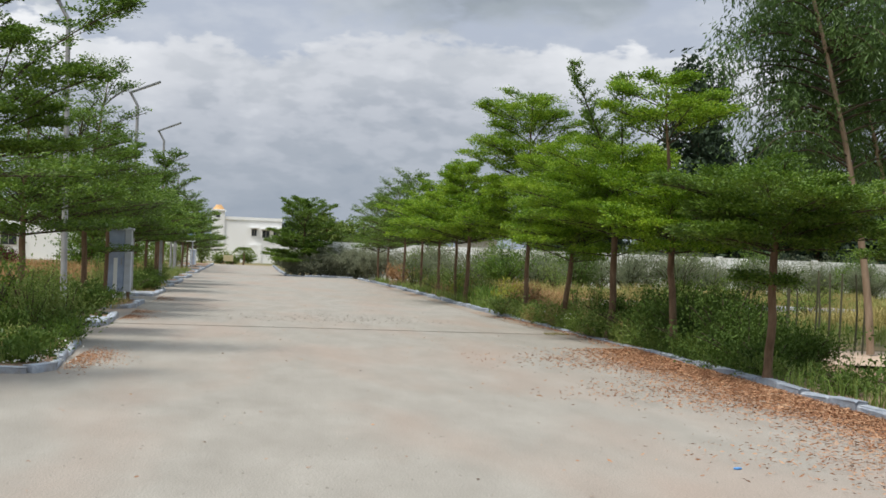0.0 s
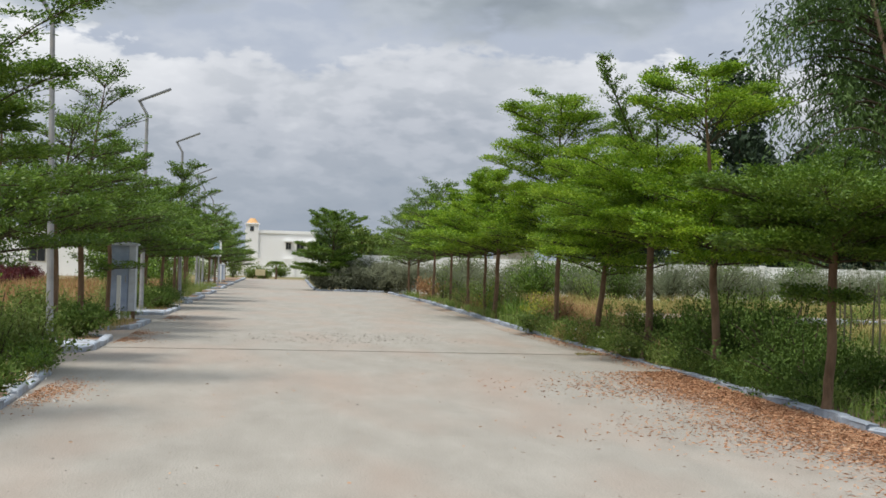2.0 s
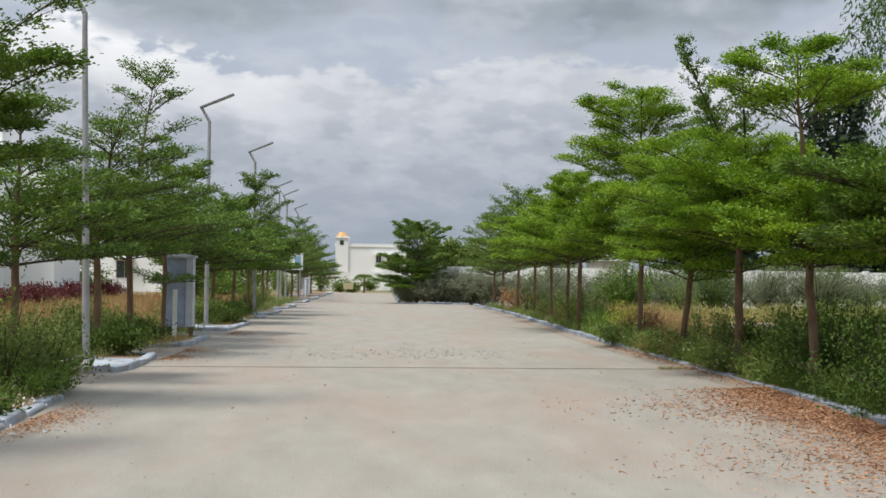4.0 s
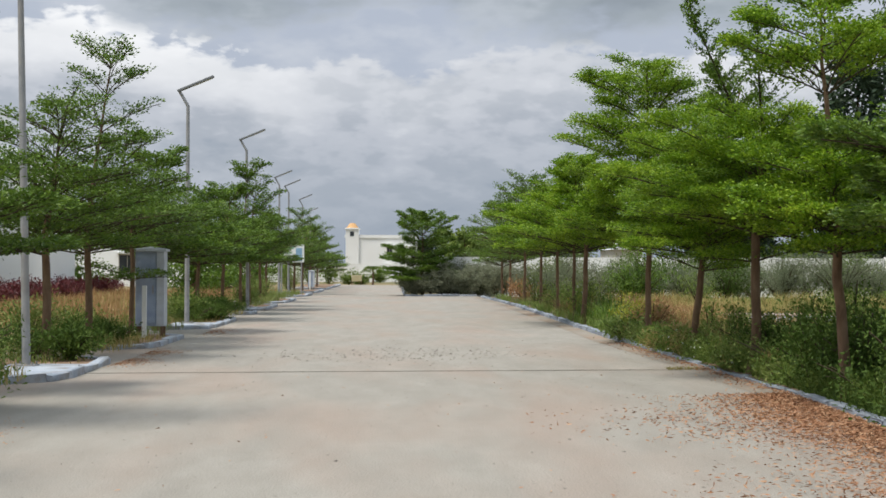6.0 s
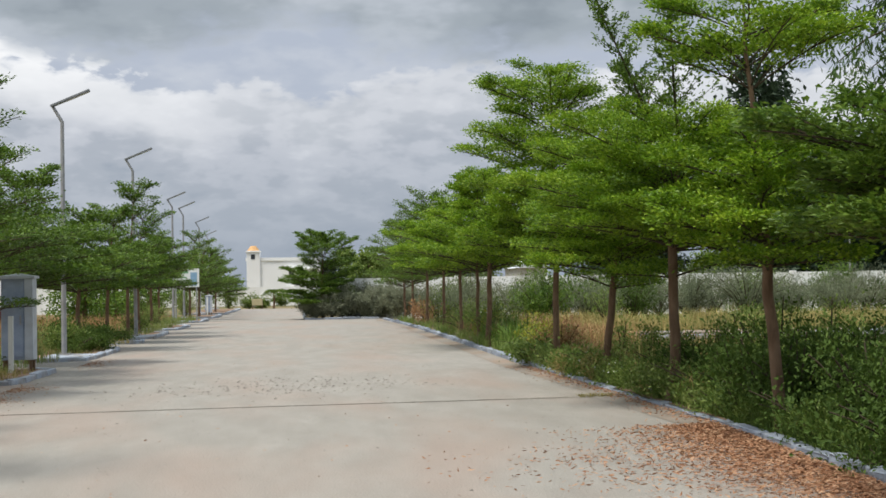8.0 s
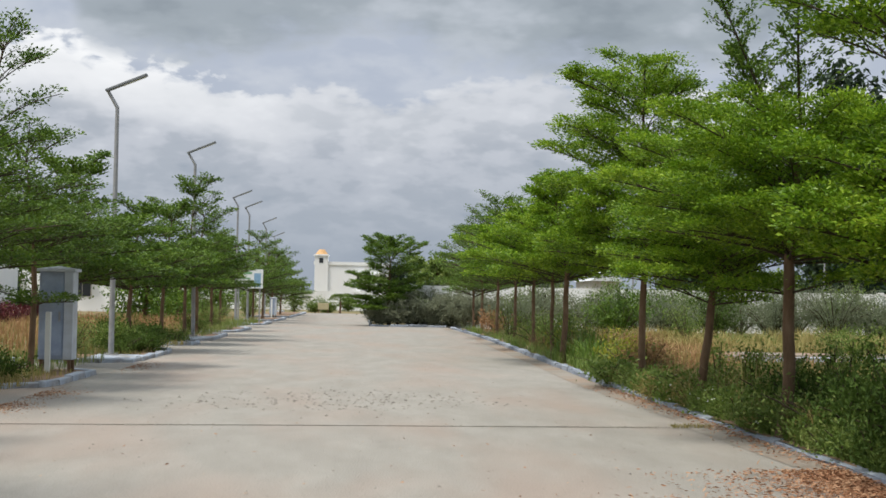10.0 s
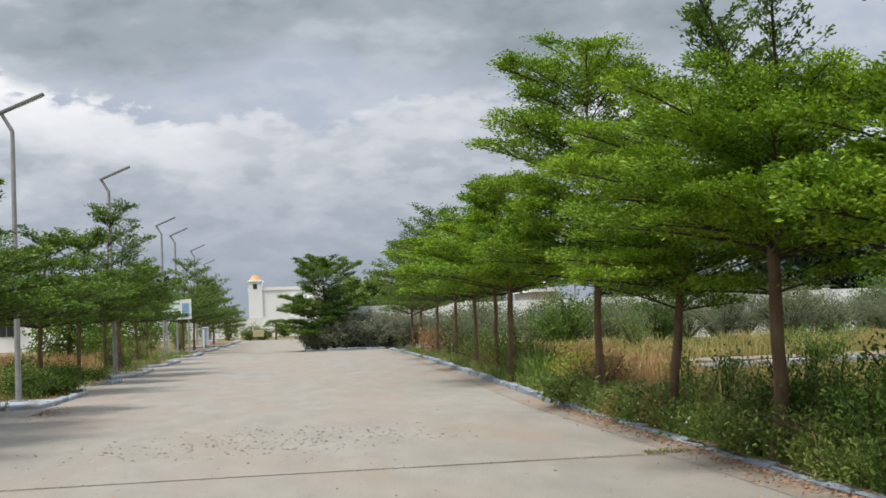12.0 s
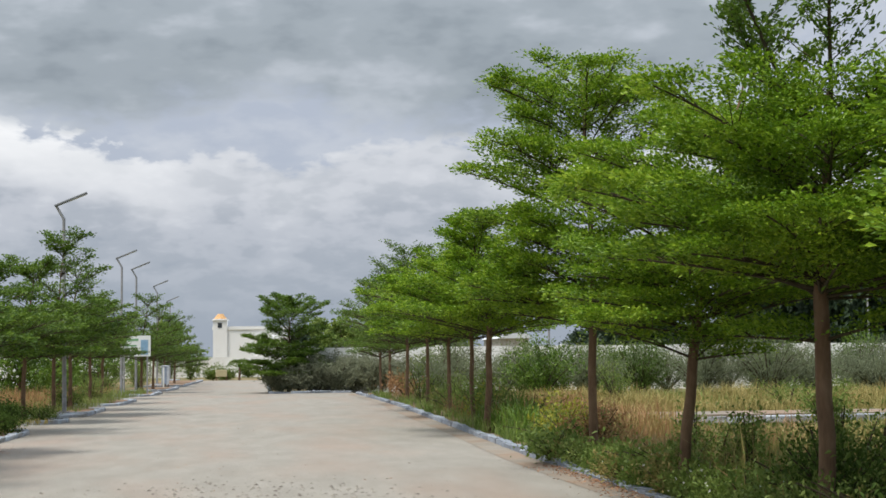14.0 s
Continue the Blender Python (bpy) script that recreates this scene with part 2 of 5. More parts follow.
M_LITTER = material("fallen_leaf", [(0.17, 0.075, 0.038), (0.33, 0.165, 0.085), (0.49, 0.32, 0.195)], scale=2, rough=0.8, per_island=0.7, detail=2)
M_BARK = material("grey_brown_bark", [(0.092, 0.056, 0.033), (0.158, 0.100, 0.060), (0.218, 0.145, 0.092)], scale=9, rough=0.9, bump=0.6, bump_scale=30, stretch=(1, 1, 0.3))
M_BARKPALE = material("pale_bark", [(0.20, 0.14, 0.09), (0.33, 0.245, 0.175)], scale=8, rough=0.9, bump=0.5, bump_scale=30, stretch=(1, 1, 0.3))
M_TWIG = material("twig_bark", [(0.042, 0.034, 0.020), (0.080, 0.062, 0.038)], scale=8, rough=0.9)
M_GALV = material("galvanised_steel", [(0.24, 0.245, 0.25), (0.31, 0.315, 0.32), (0.37, 0.375, 0.38)], scale=6, rough=0.5, metal=0.35, stain=((0.22, 0.18, 0.14), 0.35, 3.0))
M_HEAD = material("lamp_head_grey", [(0.16, 0.17, 0.18), (0.22, 0.23, 0.24)], scale=5, rough=0.5, metal=0.2)
M_LED = material("lamp_diffuser", [(0.5, 0.5, 0.48), (0.6, 0.6, 0.58)], scale=10, rough=0.3)
M_CAB = material("cabinet_blue_grey", [(0.23, 0.29, 0.40), (0.30, 0.36, 0.47), (0.37, 0.43, 0.53)], scale=3, rough=0.5, stain=((0.12, 0.10, 0.08), 0.35, 2.0), grain=0.05)
M_CABL = material("cabinet_light_panel", [(0.44, 0.48, 0.54), (0.54, 0.58, 0.63)], scale=3, rough=0.5, stain=((0.2, 0.18, 0.15), 0.4, 2.5))
M_STONE = material("pale_stone_post", [(0.40, 0.39, 0.36), (0.52, 0.51, 0.48)], scale=5, rough=0.85, bump=0.3, stain=((0.3, 0.22, 0.15), 0.5, 3))
M_WHITE = material("wall_paint_stained", [(0.74, 0.75, 0.74), (0.80, 0.81, 0.80), (0.83, 0.84, 0.83)], scale=0.6, rough=0.85, stain=((0.46, 0.43, 0.38), 0.6, 0.5), bump=0.1)
M_HOUSE = material("white_house_paint", [(0.76, 0.77, 0.77), (0.81, 0.82, 0.82), (0.84, 0.85, 0.85)], scale=0.6, rough=0.85, stain=((0.58, 0.56, 0.52), 0.3, 0.3), bump=0.1)
M_ORANGE = material("orange_paint", [(0.52, 0.30, 0.13), (0.62, 0.38, 0.18)], scale=2, rough=0.7)
M_WINDOW = material("dark_glass", [(0.03, 0.035, 0.04), (0.05, 0.055, 0.06)], scale=1, rough=0.1)
M_BOARD = material("sign_white", [(0.66, 0.68, 0.66), (0.74, 0.76, 0.74)], scale=2, rough=0.5)
M_BLUE = material("sign_blue", [(0.16, 0.30, 0.44), (0.30, 0.44, 0.56)], scale=5, rough=0.5)
M_SIGNGREEN = material("sign_green", [(0.12, 0.30, 0.16), (0.22, 0.42, 0.22)], scale=5, rough=0.5)
M_BAMBOO = material("weathered_stake", [(0.05, 0.055, 0.035), (0.11, 0.10, 0.06)], scale=8, rough=0.85, stretch=(1, 1, 0.3))
M_PEBBLE = material("road_pebble", [(0.15, 0.13, 0.115), (0.24, 0.22, 0.19), (0.34, 0.31, 0.27)], scale=20, rough=0.9, per_island=0.7)
M_ROOF = material("pale_sheet_roof", [(0.55, 0.57, 0.60), (0.64, 0.66, 0.68)], scale=1, rough=0.6)
M_YELLOW = material("dull_yellow_paint", [(0.40, 0.35, 0.21), (0.50, 0.44, 0.28)], scale=2, rough=0.7)
M_BLUEBIT = material("blue_plastic", [(0.08, 0.25, 0.55), (0.10, 0.30, 0.62)], scale=5, rough=0.4)


# ---- mesh helpers ----
def np_mesh(name, verts, quads, mat, smooth=False):
    verts = np.asarray(verts, np.float32)
    quads = np.asarray(quads, np.int32)
    k = quads.shape[1]
    me = bpy.data.meshes.new(name)
    me.vertices.add(len(verts))
    me.vertices.foreach_set("co", verts.ravel())
    me.loops.add(quads.size)
    me.loops.foreach_set("vertex_index", quads.ravel())
    me.polygons.add(len(quads))
    me.polygons.foreach_set("loop_start", np.arange(0, quads.size, k, dtype=np.int32))
    me.polygons.foreach_set("use_smooth", np.full(len(quads), smooth))
    me.update(calc_edges=True)
    me.materials.append(mat)
    return me


def child(ob, parent, label=""):
    ob.parent = parent
    if label:
        ob["label"] = label
    if ob.name.split(".")[0] in ("branchwork", "stemwork", "foliage", "crown"):
        ob["kind"] = "stuff"
    return ob


def thing(name, at, label, category, group="", kind=""):
    ob = new(name)
    ob.empty_display_size = 0.2
    ob.location = at
    return tagged(ob, label, category, group, kind)


def bm_mesh(name, bm, mat, smooth=False):
    bm.normal_update()
    me = bpy.data.meshes.new(name)
    bm.to_mesh(me)
    bm.free()
    me.materials.append(mat)
    if smooth:
        for p in me.polygons:
            p.use_smooth = True
    return me


def part(name, bm, mat, parent, label="", smooth=False):
    return child(new(name, bm_mesh(name, bm, mat, smooth)), parent, label)


def box(x0, x1, y0, y1, z0, z1, bevel=0.0, bm=None):
    own = bm is None
    bm = bm or bmesh.new()
    r = bmesh.ops.create_cube(bm, size=1, matrix=Matrix.Translation(((x0 + x1) / 2, (y0 + y1) / 2, (z0 + z1) / 2)) @ Matrix.Diagonal((x1 - x0, y1 - y0, z1 - z0, 1)))
    if bevel:
        es = list({e for v in r["verts"] for e in v.link_edges})
        bmesh.ops.bevel(bm, geom=es, offset=bevel, segments=2, affect="EDGES", profile=0.5)
    return bm


class Soup:
    """Collects quads of many small pieces for one mesh."""

    def __init__(self):
        self.v, self.f, self.n = [], [], 0

    def add(self, v, f):
        self.v.append(np.asarray(v, float))
        self.f.append(np.asarray(f, int) + self.n)
        self.n += len(v)

    def mesh(self, name, mat, smooth=False):
        return np_mesh(name, np.concatenate(self.v), np.concatenate(self.f), mat, smooth)


def tube(points, radii, sides=6):
    p = np.asarray(points, float)
    d = np.gradient(p, axis=0)
    d /= np.linalg.norm(d, axis=1)[:, None] + 1e-9
    ref = np.where(np.abs(d[:, 2:3]) > 0.8, np.array([[1.0, 0, 0]]), np.array([[0, 0, 1.0]]))
    a = np.cross(d, ref)
    a /= np.linalg.norm(a, axis=1)[:, None] + 1e-9
    b = np.cross(d, a)
    ang = np.linspace(0, 2 * np.pi, sides, endpoint=False)
    r = np.asarray(radii, float)[:, None, None]
    v = p[:, None, :] + r * (np.cos(ang)[None, :, None] * a[:, None, :] + np.sin(ang)[None, :, None] * b[:, None, :])
    i = np.arange(len(p) - 1)[:, None] * sides
    j = np.arange(sides)[None, :]
    k = (j + 1) % sides
    f = np.stack([i + j, i + k, i + sides + k, i + sides + j], -1).reshape(-1, 4)
    return v.reshape(-1, 3), f


def leaves(centres, along, length, width, rng, fold=0.25):
    """One folded four-cornered leaf at each centre, pointing along; normals roughly upward."""
    n = len(centres)
    along = along / (np.linalg.norm(along, axis=1)[:, None] + 1e-9)
    side = np.cross(along, np.array([[0, 0, 1.0]]) + rng.normal(0, 0.62, (n, 3)))
    side /= np.linalg.norm(side, axis=1)[:, None] + 1e-9
    nor = np.cross(side, along)
    L = (length * rng.uniform(0.65, 1.25, n))[:, None]
    W = (width * rng.uniform(0.7, 1.25, n))[:, None]
    base = centres - along * L * 0.5
    tip = centres + along * L * 0.5
    mid = centres + along * L * 0.12 + nor * W * fold
    v = np.stack([base, mid + side * W * 0.5, tip, mid - side * W * 0.5], 1).reshape(-1, 3)
    return v, np.arange(4 * n).reshape(-1, 4)


def blades(xy, z, height, width, rng, lean=0.35):
    n = len(xy)
    az = rng.uniform(0, 2 * np.pi, n)
    H = (height * rng.uniform(0.5, 1.2, n))[:, None]
    d = np.stack([np.cos(az), np.sin(az), np.zeros(n)], 1)
    s = np.stack([-np.sin(az), np.cos(az), np.zeros(n)], 1) * width * rng.uniform(0.6, 1.3, n)[:, None]
    # turn the broad side at random, bend in two pieces
    t = rng.uniform(0, lean, n)[:, None]
    p0 = np.column_stack([xy, np.broadcast_to(z, n)])
    p1 = p0 + d * H * t * 0.35 + np.array([0, 0, 1.0]) * H * 0.6
    p2 = p0 + d * H * t * 1.1 + np.array([0, 0, 1.0]) * H * (1 - 0.3 * t)
    v = np.stack([p0 - s, p0 + s, p1 + s * 0.8, p1 - s * 0.8, p2 + s * 0.15, p2 - s * 0.15], 1).reshape(-1, 3)
    i = np.arange(n)[:, None] * 6
    f = np.concatenate([i + np.array([[0, 1, 2, 3]]), i + np.array([[3, 2, 4, 5]])])
    return v, f


# ---- trees ----
def umbrella_tree(x, y, h, fork, radius, seed, leaf_count, leaf=0.085, lean=(0, 0), trunk_r=0.085, left=False, bare=False, leaf_mat=None,
                  label="", group="trees along the kerb", top_lean=(0, 0), slim=1.0, low=0.0, top=None, leaders=(), tiers=None, reach=(0, 0), steep=1.0):
    rng = np.random.default_rng(seed)
    ob = thing("umbrella_tree", (x, y, 0.06), label, "tree", group)
    nz = 14
    zs = np.linspace(0, h - 0.35, nz)
    u = zs / h
    wob = np.cumsum(rng.normal(0, 0.012, (nz, 2)), 0)
    cx = lean[0] * np.minimum(zs / fork, 1.3) + top_lean[0] * np.clip((zs - fork) / (h - fork), 0, 1) ** 1.3 + wob[:, 0]
    cy = lean[1] * np.minimum(zs / fork, 1.3) + top_lean[1] * np.clip((zs - fork) / (h - fork), 0, 1) ** 1.3 + wob[:, 1]
    rad = trunk_r * np.where(zs < fork, 1.12 - 0.2 * zs / fork, 0.8 * (1 - (zs - fork) / (h - fork)) + 0.08)
    rad[0] *= 1.35
    v, f = tube(np.stack([cx, cy, zs], 1), rad, 9)
    child(new("trunk", np_mesh("trunk", v, f, M_BARKPALE if bare else M_BARK, True)), ob)

    def axis(z):
        return np.array([np.interp(z, zs, cx), np.interp(z, zs, cy)])

    limbs = Soup()
    centres, weights, spread = [], [], []
    turn = rng.uniform(0, 6.28)
    top = top or h
    span = top - fork - 0.35
    plan = []   # height, radius, limbs, share of the crown's height, slope
    if tiers:
        for z0, r_t, *how in tiers:
            q = (z0 - fork) / span
            nb, slope = how or (9 if r_t > 1.2 else 7, 0.12 + 0.30 * max(q, 0))
            plan.append((z0, r_t, nb, q, slope))
    else:
        n_low = max(3, round(span * 0.34 / 0.29))
        rows = [0.34 * q / n_low for q in range(n_low + 1)]
        while rows[-1] < 1.0:
            rows.append(rows[-1] + rng.uniform(0.32, 0.50) * (1.3 if left else 1.0) / span)
        for q in rows:
            q = min(q, 1.0)
            if q < 0.36 * slim:
                r_t, nb = radius * (1 - 0.9 * q / slim) * rng.uniform(0.85, 1.08), int(rng.integers(7, 10))
            else:
                r_t, nb = radius * (0.84 - 0.56 * q) * rng.uniform(0.85, 1.2), int(rng.integers(5, 8))
            plan.append((fork + span * q, r_t, nb, q, (0.17 + (0.70 if q > 0.3 else 0.5) * q) * (0.55 if left else 1.0)))
    if low:
        plan.insert(0, (low, radius * 0.42, 6 if left else 3, 0.0, 0.1))
    for z0, r_t, nb, q, slope in plan:
        q = max(q, 0.0)
        for b in range(nb):
            turn += 2.4 + rng.normal(0, 0.25)
            d = np.array([math.cos(turn), math.sin(turn)])
            r = r_t * rng.uniform(0.50, 1.22) * (1 + reach[0] * d[0] + reach[1] * d[1])
            o = axis(z0)
            perp = np.array([-d[1], d[0]])
            rise = (slope * steep + rng.uniform(-0.10, 0.20)) * r
            s = np.linspace(0, 1, 6)
            curve = rng.normal(0, 0.10) * r
            px = o[0] + d[0] * r * s + perp[0] * curve * s ** 2
            py = o[1] + d[1] * r * s + perp[1] * curve * s ** 2
            pz = z0 + rise * (1.5 * s - 0.5 * s ** 2) + rng.normal(0, 0.03)
            limbs.add(*tube(np.stack([px, py, pz], 1), 0.013 * (1 - 0.7 * q) * (1 - 0.85 * s) * (trunk_r / 0.085) + 0.006, 5))
            # flat sprays of leaf clumps along the limb
            m = max(20, int(27 * r * (0.75 + 0.42 * r)))
            ss = np.sqrt(rng.uniform(0.05, 1.05, m))
            w = 0.36 * r * (np.sin(np.pi * np.clip(ss, 0, 1) ** 1.2) + 0.22)
            lat = rng.uniform(-1, 1, m) * w
            ccx = np.interp(ss, s, px) + perp[0] * lat + d[0] * (ss - np.clip(ss, 0, 1)) * r
            ccy = np.interp(ss, s, py) + perp[1] * lat + d[1] * (ss - np.clip(ss, 0, 1)) * r
            ccz = np.interp(ss, s, pz) + 0.05 + rng.normal(0, 0.034, m) + 0.10 * np.abs(lat) + 0.12 * np.clip(ss - 0.8, 0, 1) * rng.random(m)
            keep = ss > 0.18
            cc = np.stack([ccx, ccy, ccz], 1)[keep]
            centres.append(cc)
            spread.append(np.repeat(np.array([[d[0], d[1], 0.25 + 0.3 * q]]), len(cc), 0))
            for c, t in zip(cc[::6], ss[keep][::6]):
                t0 = max(0.05, t - 0.22)
                a = np.array([np.interp(t0, s, px), np.interp(t0, s, py), np.interp(t0, s, pz)])
                limbs.add(*tube(np.stack([a, (a + c) / 2 + (0, 0, 0.02), c]), (0.007, 0.005, 0.003), 3))
    shoot_c, shoot_d = [], []
    for dx, dy, zt in leaders:   # upright leading stems with short ascending side sprays above the plates
        o = axis(top - 0.9)
        s = np.linspace(0, 1, 9)
        p = np.stack([o[0] + (dx - o[0]) * s ** 0.8, o[1] + (dy - o[1]) * s ** 0.8, top - 0.9 + (zt - top + 0.9) * s], 1) + np.cumsum(rng.normal(0, 0.012, (9, 3)), 0)
        limbs.add(*tube(p, 0.020 * (1 - 0.8 * s) + 0.004, 5))
        for k in range(20):
            t = 0.30 + 0.68 * k / 19
            a, L = k * 2.4 + rng.normal(0, 0.3), rng.uniform(0.36, 0.60) * (1.2 - 0.98 * t)
            c0 = np.array([np.interp(t, s, p[:, j]) for j in range(3)])
            tip = c0 + np.array([math.cos(a) * L, math.sin(a) * L, 0.75 * L])
            limbs.add(*tube(np.stack([c0, (c0 + tip) / 2 - (0, 0, 0.04 * L), tip]), (0.007, 0.005, 0.003), 3))
            w = rng.uniform(0.05, 1.05, 75)[:, None]
            shoot_c.append(c0 + (tip - c0) * w + rng.normal(0, 0.040, (75, 3)) * (1, 1, 0.8))
            shoot_d.append(np.repeat((tip - c0)[None] / L, 75, 0))
    child(new("branchwork", limbs.mesh("branchwork", M_TWIG, True)), ob)
    cc, sp = np.concatenate(centres), np.concatenate(spread)
    per = max(3, leaf_count // len(cc))
    cc, sp = np.repeat(cc, per, 0), np.repeat(sp, per, 0)
    n = len(cc)
    off = rng.normal(0, 1, (n, 3)) * (0.085, 0.085, 0.026)
    al = off * (1, 1, 0.8) * 7 + sp * 0.5 + rng.normal(0, 0.25, (n, 3))
    v, f = leaves(cc + off, al, leaf, leaf * 0.52, rng)
    # left-hand crowns get the leaf copy that has shade in its colour
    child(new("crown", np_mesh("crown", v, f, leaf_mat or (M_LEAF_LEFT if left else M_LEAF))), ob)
    if leaders:
        c, d = np.concatenate(shoot_c), np.concatenate(shoot_d)
        v, f = leaves(c, d + rng.normal(0, 0.6, c.shape), 0.060, 0.032, rng)
        child(new("leader_spray", np_mesh("leader_spray", v, f, M_LEAF_LEFT)), ob)
    return ob


def leafy_shrub(name, x, y, rx, ry, h, n, leaf, mat, seed, label, category="shrub", group="", z=0.05, narrow=0.5, stems=9, upright=0.4):
    rng = np.random.default_rng(seed)
    ob = thing(name, (x, y, z), label, category, group)
    st = Soup()
    cc = []
    for i in range(stems):
        a, q = rng.uniform(0, 6.28), math.sqrt(rng.uniform(0, 1))
        tip = np.array([math.cos(a) * q * rx, math.sin(a) * q * ry, h * rng.uniform(0.55, 1.05) * (1 - 0.35 * q * q)])
        s = np.linspace(0, 1, 5)[:, None]
        p = tip * s + np.array([0, 0, 0.12 * h]) * np.sin(np.pi * s) + np.array([tip[0], tip[1], 0]) * 0.25 * (s - s * s)
        st.add(*tube(p, np.linspace(0.012, 0.004, 5) * (1 + h * 0.5), 4))
        m = max(3, int(18 * h))
        t = rng.uniform(0.15, 1.05, m)
        cc.append(np.stack([np.interp(t, s[:, 0], p[:, j]) for j in range(3)], 1) + rng.normal(0, 1, (m, 3)) * (0.22 * rx, 0.22 * ry, 0.10 * h))
    child(new("stemwork", st.mesh("stemwork", M_TWIG)), ob)
    cc = np.concatenate(cc)
    cc = cc[cc[:, 2] > 0.02]
    per = max(2, n // len(cc))
    cc = np.repeat(cc, per, 0)
    off = rng.normal(0, 1, cc.shape) * (0.09, 0.09, 0.07)
    al = off * 5 + rng.normal(0, 0.4, cc.shape) + (0, 0, upright)
    v, f = leaves(cc + off, al, leaf, leaf * narrow, rng)
    v[:, 2] = np.maximum(v[:, 2], 0.01)
    child(new("foliage", np_mesh("foliage", v, f, mat)), ob)
    return ob


def scatter_grass(name, n, region, height, width, mat, seed, label, category="grass", z=0.03, lean=0.4, patch=0.0, clear=()):
    """region: x0, x1, y0, y1; patch thins it out in drifts."""
    rng = np.random.default_rng(seed)
    xy = np.stack([rng.uniform(region[0], region[1], n), rng.uniform(region[2], region[3], n)], 1)
    if patch:
        ph = rng.uniform(0, 6.28, 4)
        g = np.sin(xy[:, 0] * 0.9 + ph[0]) + np.sin(xy[:, 1] * 0.7 + ph[1]) + np.sin((xy[:, 0] + xy[:, 1]) * 1.7 + ph[2]) + np.sin((xy[:, 0] - xy[:, 1]) * 0.45 + ph[3])
        xy = xy[g + rng.normal(0, 0.8, n) > patch]
    for c in clear:
        xy = xy[~((xy[:, 0] > c[0]) & (xy[:, 0] < c[1]) & (xy[:, 1] > c[2]) & (xy[:, 1] < c[3]))]
    hh = height * (0.75 + 0.35 * np.sin(xy[:, 0] * 1.3 + seed) * np.sin(xy[:, 1] * 0.8))
    v, f = blades(xy, z, hh, width, rng, lean)
    return tagged(new(name, np_mesh(name, v, f, mat)), label, category, kind="stuff")


# ---- ground, road, kerbs ----
def grid_sheet(name, x0, x1, y0, y1, nx, ny, z, mat, rough_z=0.0, seed=0):
    rng = np.random.default_rng(seed)
    gx, gy = np.meshgrid(np.linspace(x0, x1, nx), np.linspace(y0, y1, ny))
    gz = np.full(gx.shape, z) + rng.normal(0, 1, gx.shape) * rough_z
    v = np.stack([gx.ravel(), gy.ravel(), gz.ravel()], 1)
    i = (np.arange(ny - 1)[:, None] * nx + np.arange(nx - 1)[None, :]).ravel()
    f = np.stack([i, i + 1, i + nx + 1, i + nx], 1)
    return np_mesh(name, v, f, mat, True)


ground = tagged(new("ground", grid_sheet("ground", -900, 900, -300, 1500, 3, 3, -0.06, M_GROUND)),
                "dry earth ground with sparse grass reaching the horizon", "ground", kind="structure")

KERB_R = [(-40, 5.5), (-10, 5.5), (-4, 5.62), (1, 5.72), (5, 5.62), (14, 5.36), (24, 5.32), (38, 5.26), (46, 5.05), (54, 4.75)]


def kerb_x(y):
    return float(np.interp(y, [k[0] for k in KERB_R], [k[1] for k in KERB_R]))


road = thing("road", (0, 0, 0), "pale weathered concrete road with dusty pinkish patches", "road", kind="structure")
CUTS = [-60, -22.2, 4.2, 31.5, 57.0]
for a, b in zip(CUTS[:-1], CUTS[1:]):
    bm = bmesh.new()
    ys = np.linspace(a + 0.002, b - 0.002, 12)
    skew = 0.115
    ys = np.array(ys)
    lo = [bm.verts.new((-6.6, y - 0.45, 0)) for y in ys]
    mid = [bm.verts.new((0.5, y + 0.36, 0)) for y in ys]
    hi = [bm.verts.new((kerb_x(y) + 0.05, y + skew * kerb_x(y) * 0.75 + 0.36, 0)) for y in ys]
    for p, q in ((lo, mid), (mid, hi)):
        for i in range(len(ys) - 1):
            bm.faces.new((p[i], q[i], q[i + 1], p[i + 1]))
    r = bmesh.ops.extrude_face_region(bm, geom=bm.faces[:])
    bmesh.ops.translate(bm, verts=[v for v in r["geom"] if isinstance(v, bmesh.types.BMVert)], vec=(0, 0, -0.05))
    bmesh.ops.recalc_face_normals(bm, faces=bm.faces[:])
    o = part("slab", bm, M_ROAD, road)
    o.location.z = 0.010 if a > 0 else 0.0
part("slab", box(-4.6, 0.95, 57.8, 100, -0.05, -0.002), M_ROAD, road)
part("joint_filling", box(-6.6, 5.6, -60, 57, -0.05, -0.004), M_JOINT, road, "dark dirt in the slab joints")

stone_len = 0.92
KERB_MESHES = []
for k in range(5):   # chipped, slightly lumpy stones
    bm = box(-stone_len / 2 + 0.012, stone_len / 2 - 0.012, -0.075, 0.075, -0.05, 0.115, 0.022)
    krng = np.random.default_rng(50 + k)
    for v in bm.verts:
        v.co += Vector(krng.normal(0, 0.006, 3))
    KERB_MESHES.append(bm_mesh("kerb_stone", bm, M_KERB))
OLD_MESHES = []
for me in KERB_MESHES:
    me = me.copy()
    me.materials[0] = M_KERB_OLD
    OLD_MESHES.append(me)
rng = np.random.default_rng(5)


def sunk(y):
    """How far the old kerb has settled under soil and weeds."""
    return 0.062 * max(0.0, 1 - abs(y - 4.5) / 7.5) ** 0.5


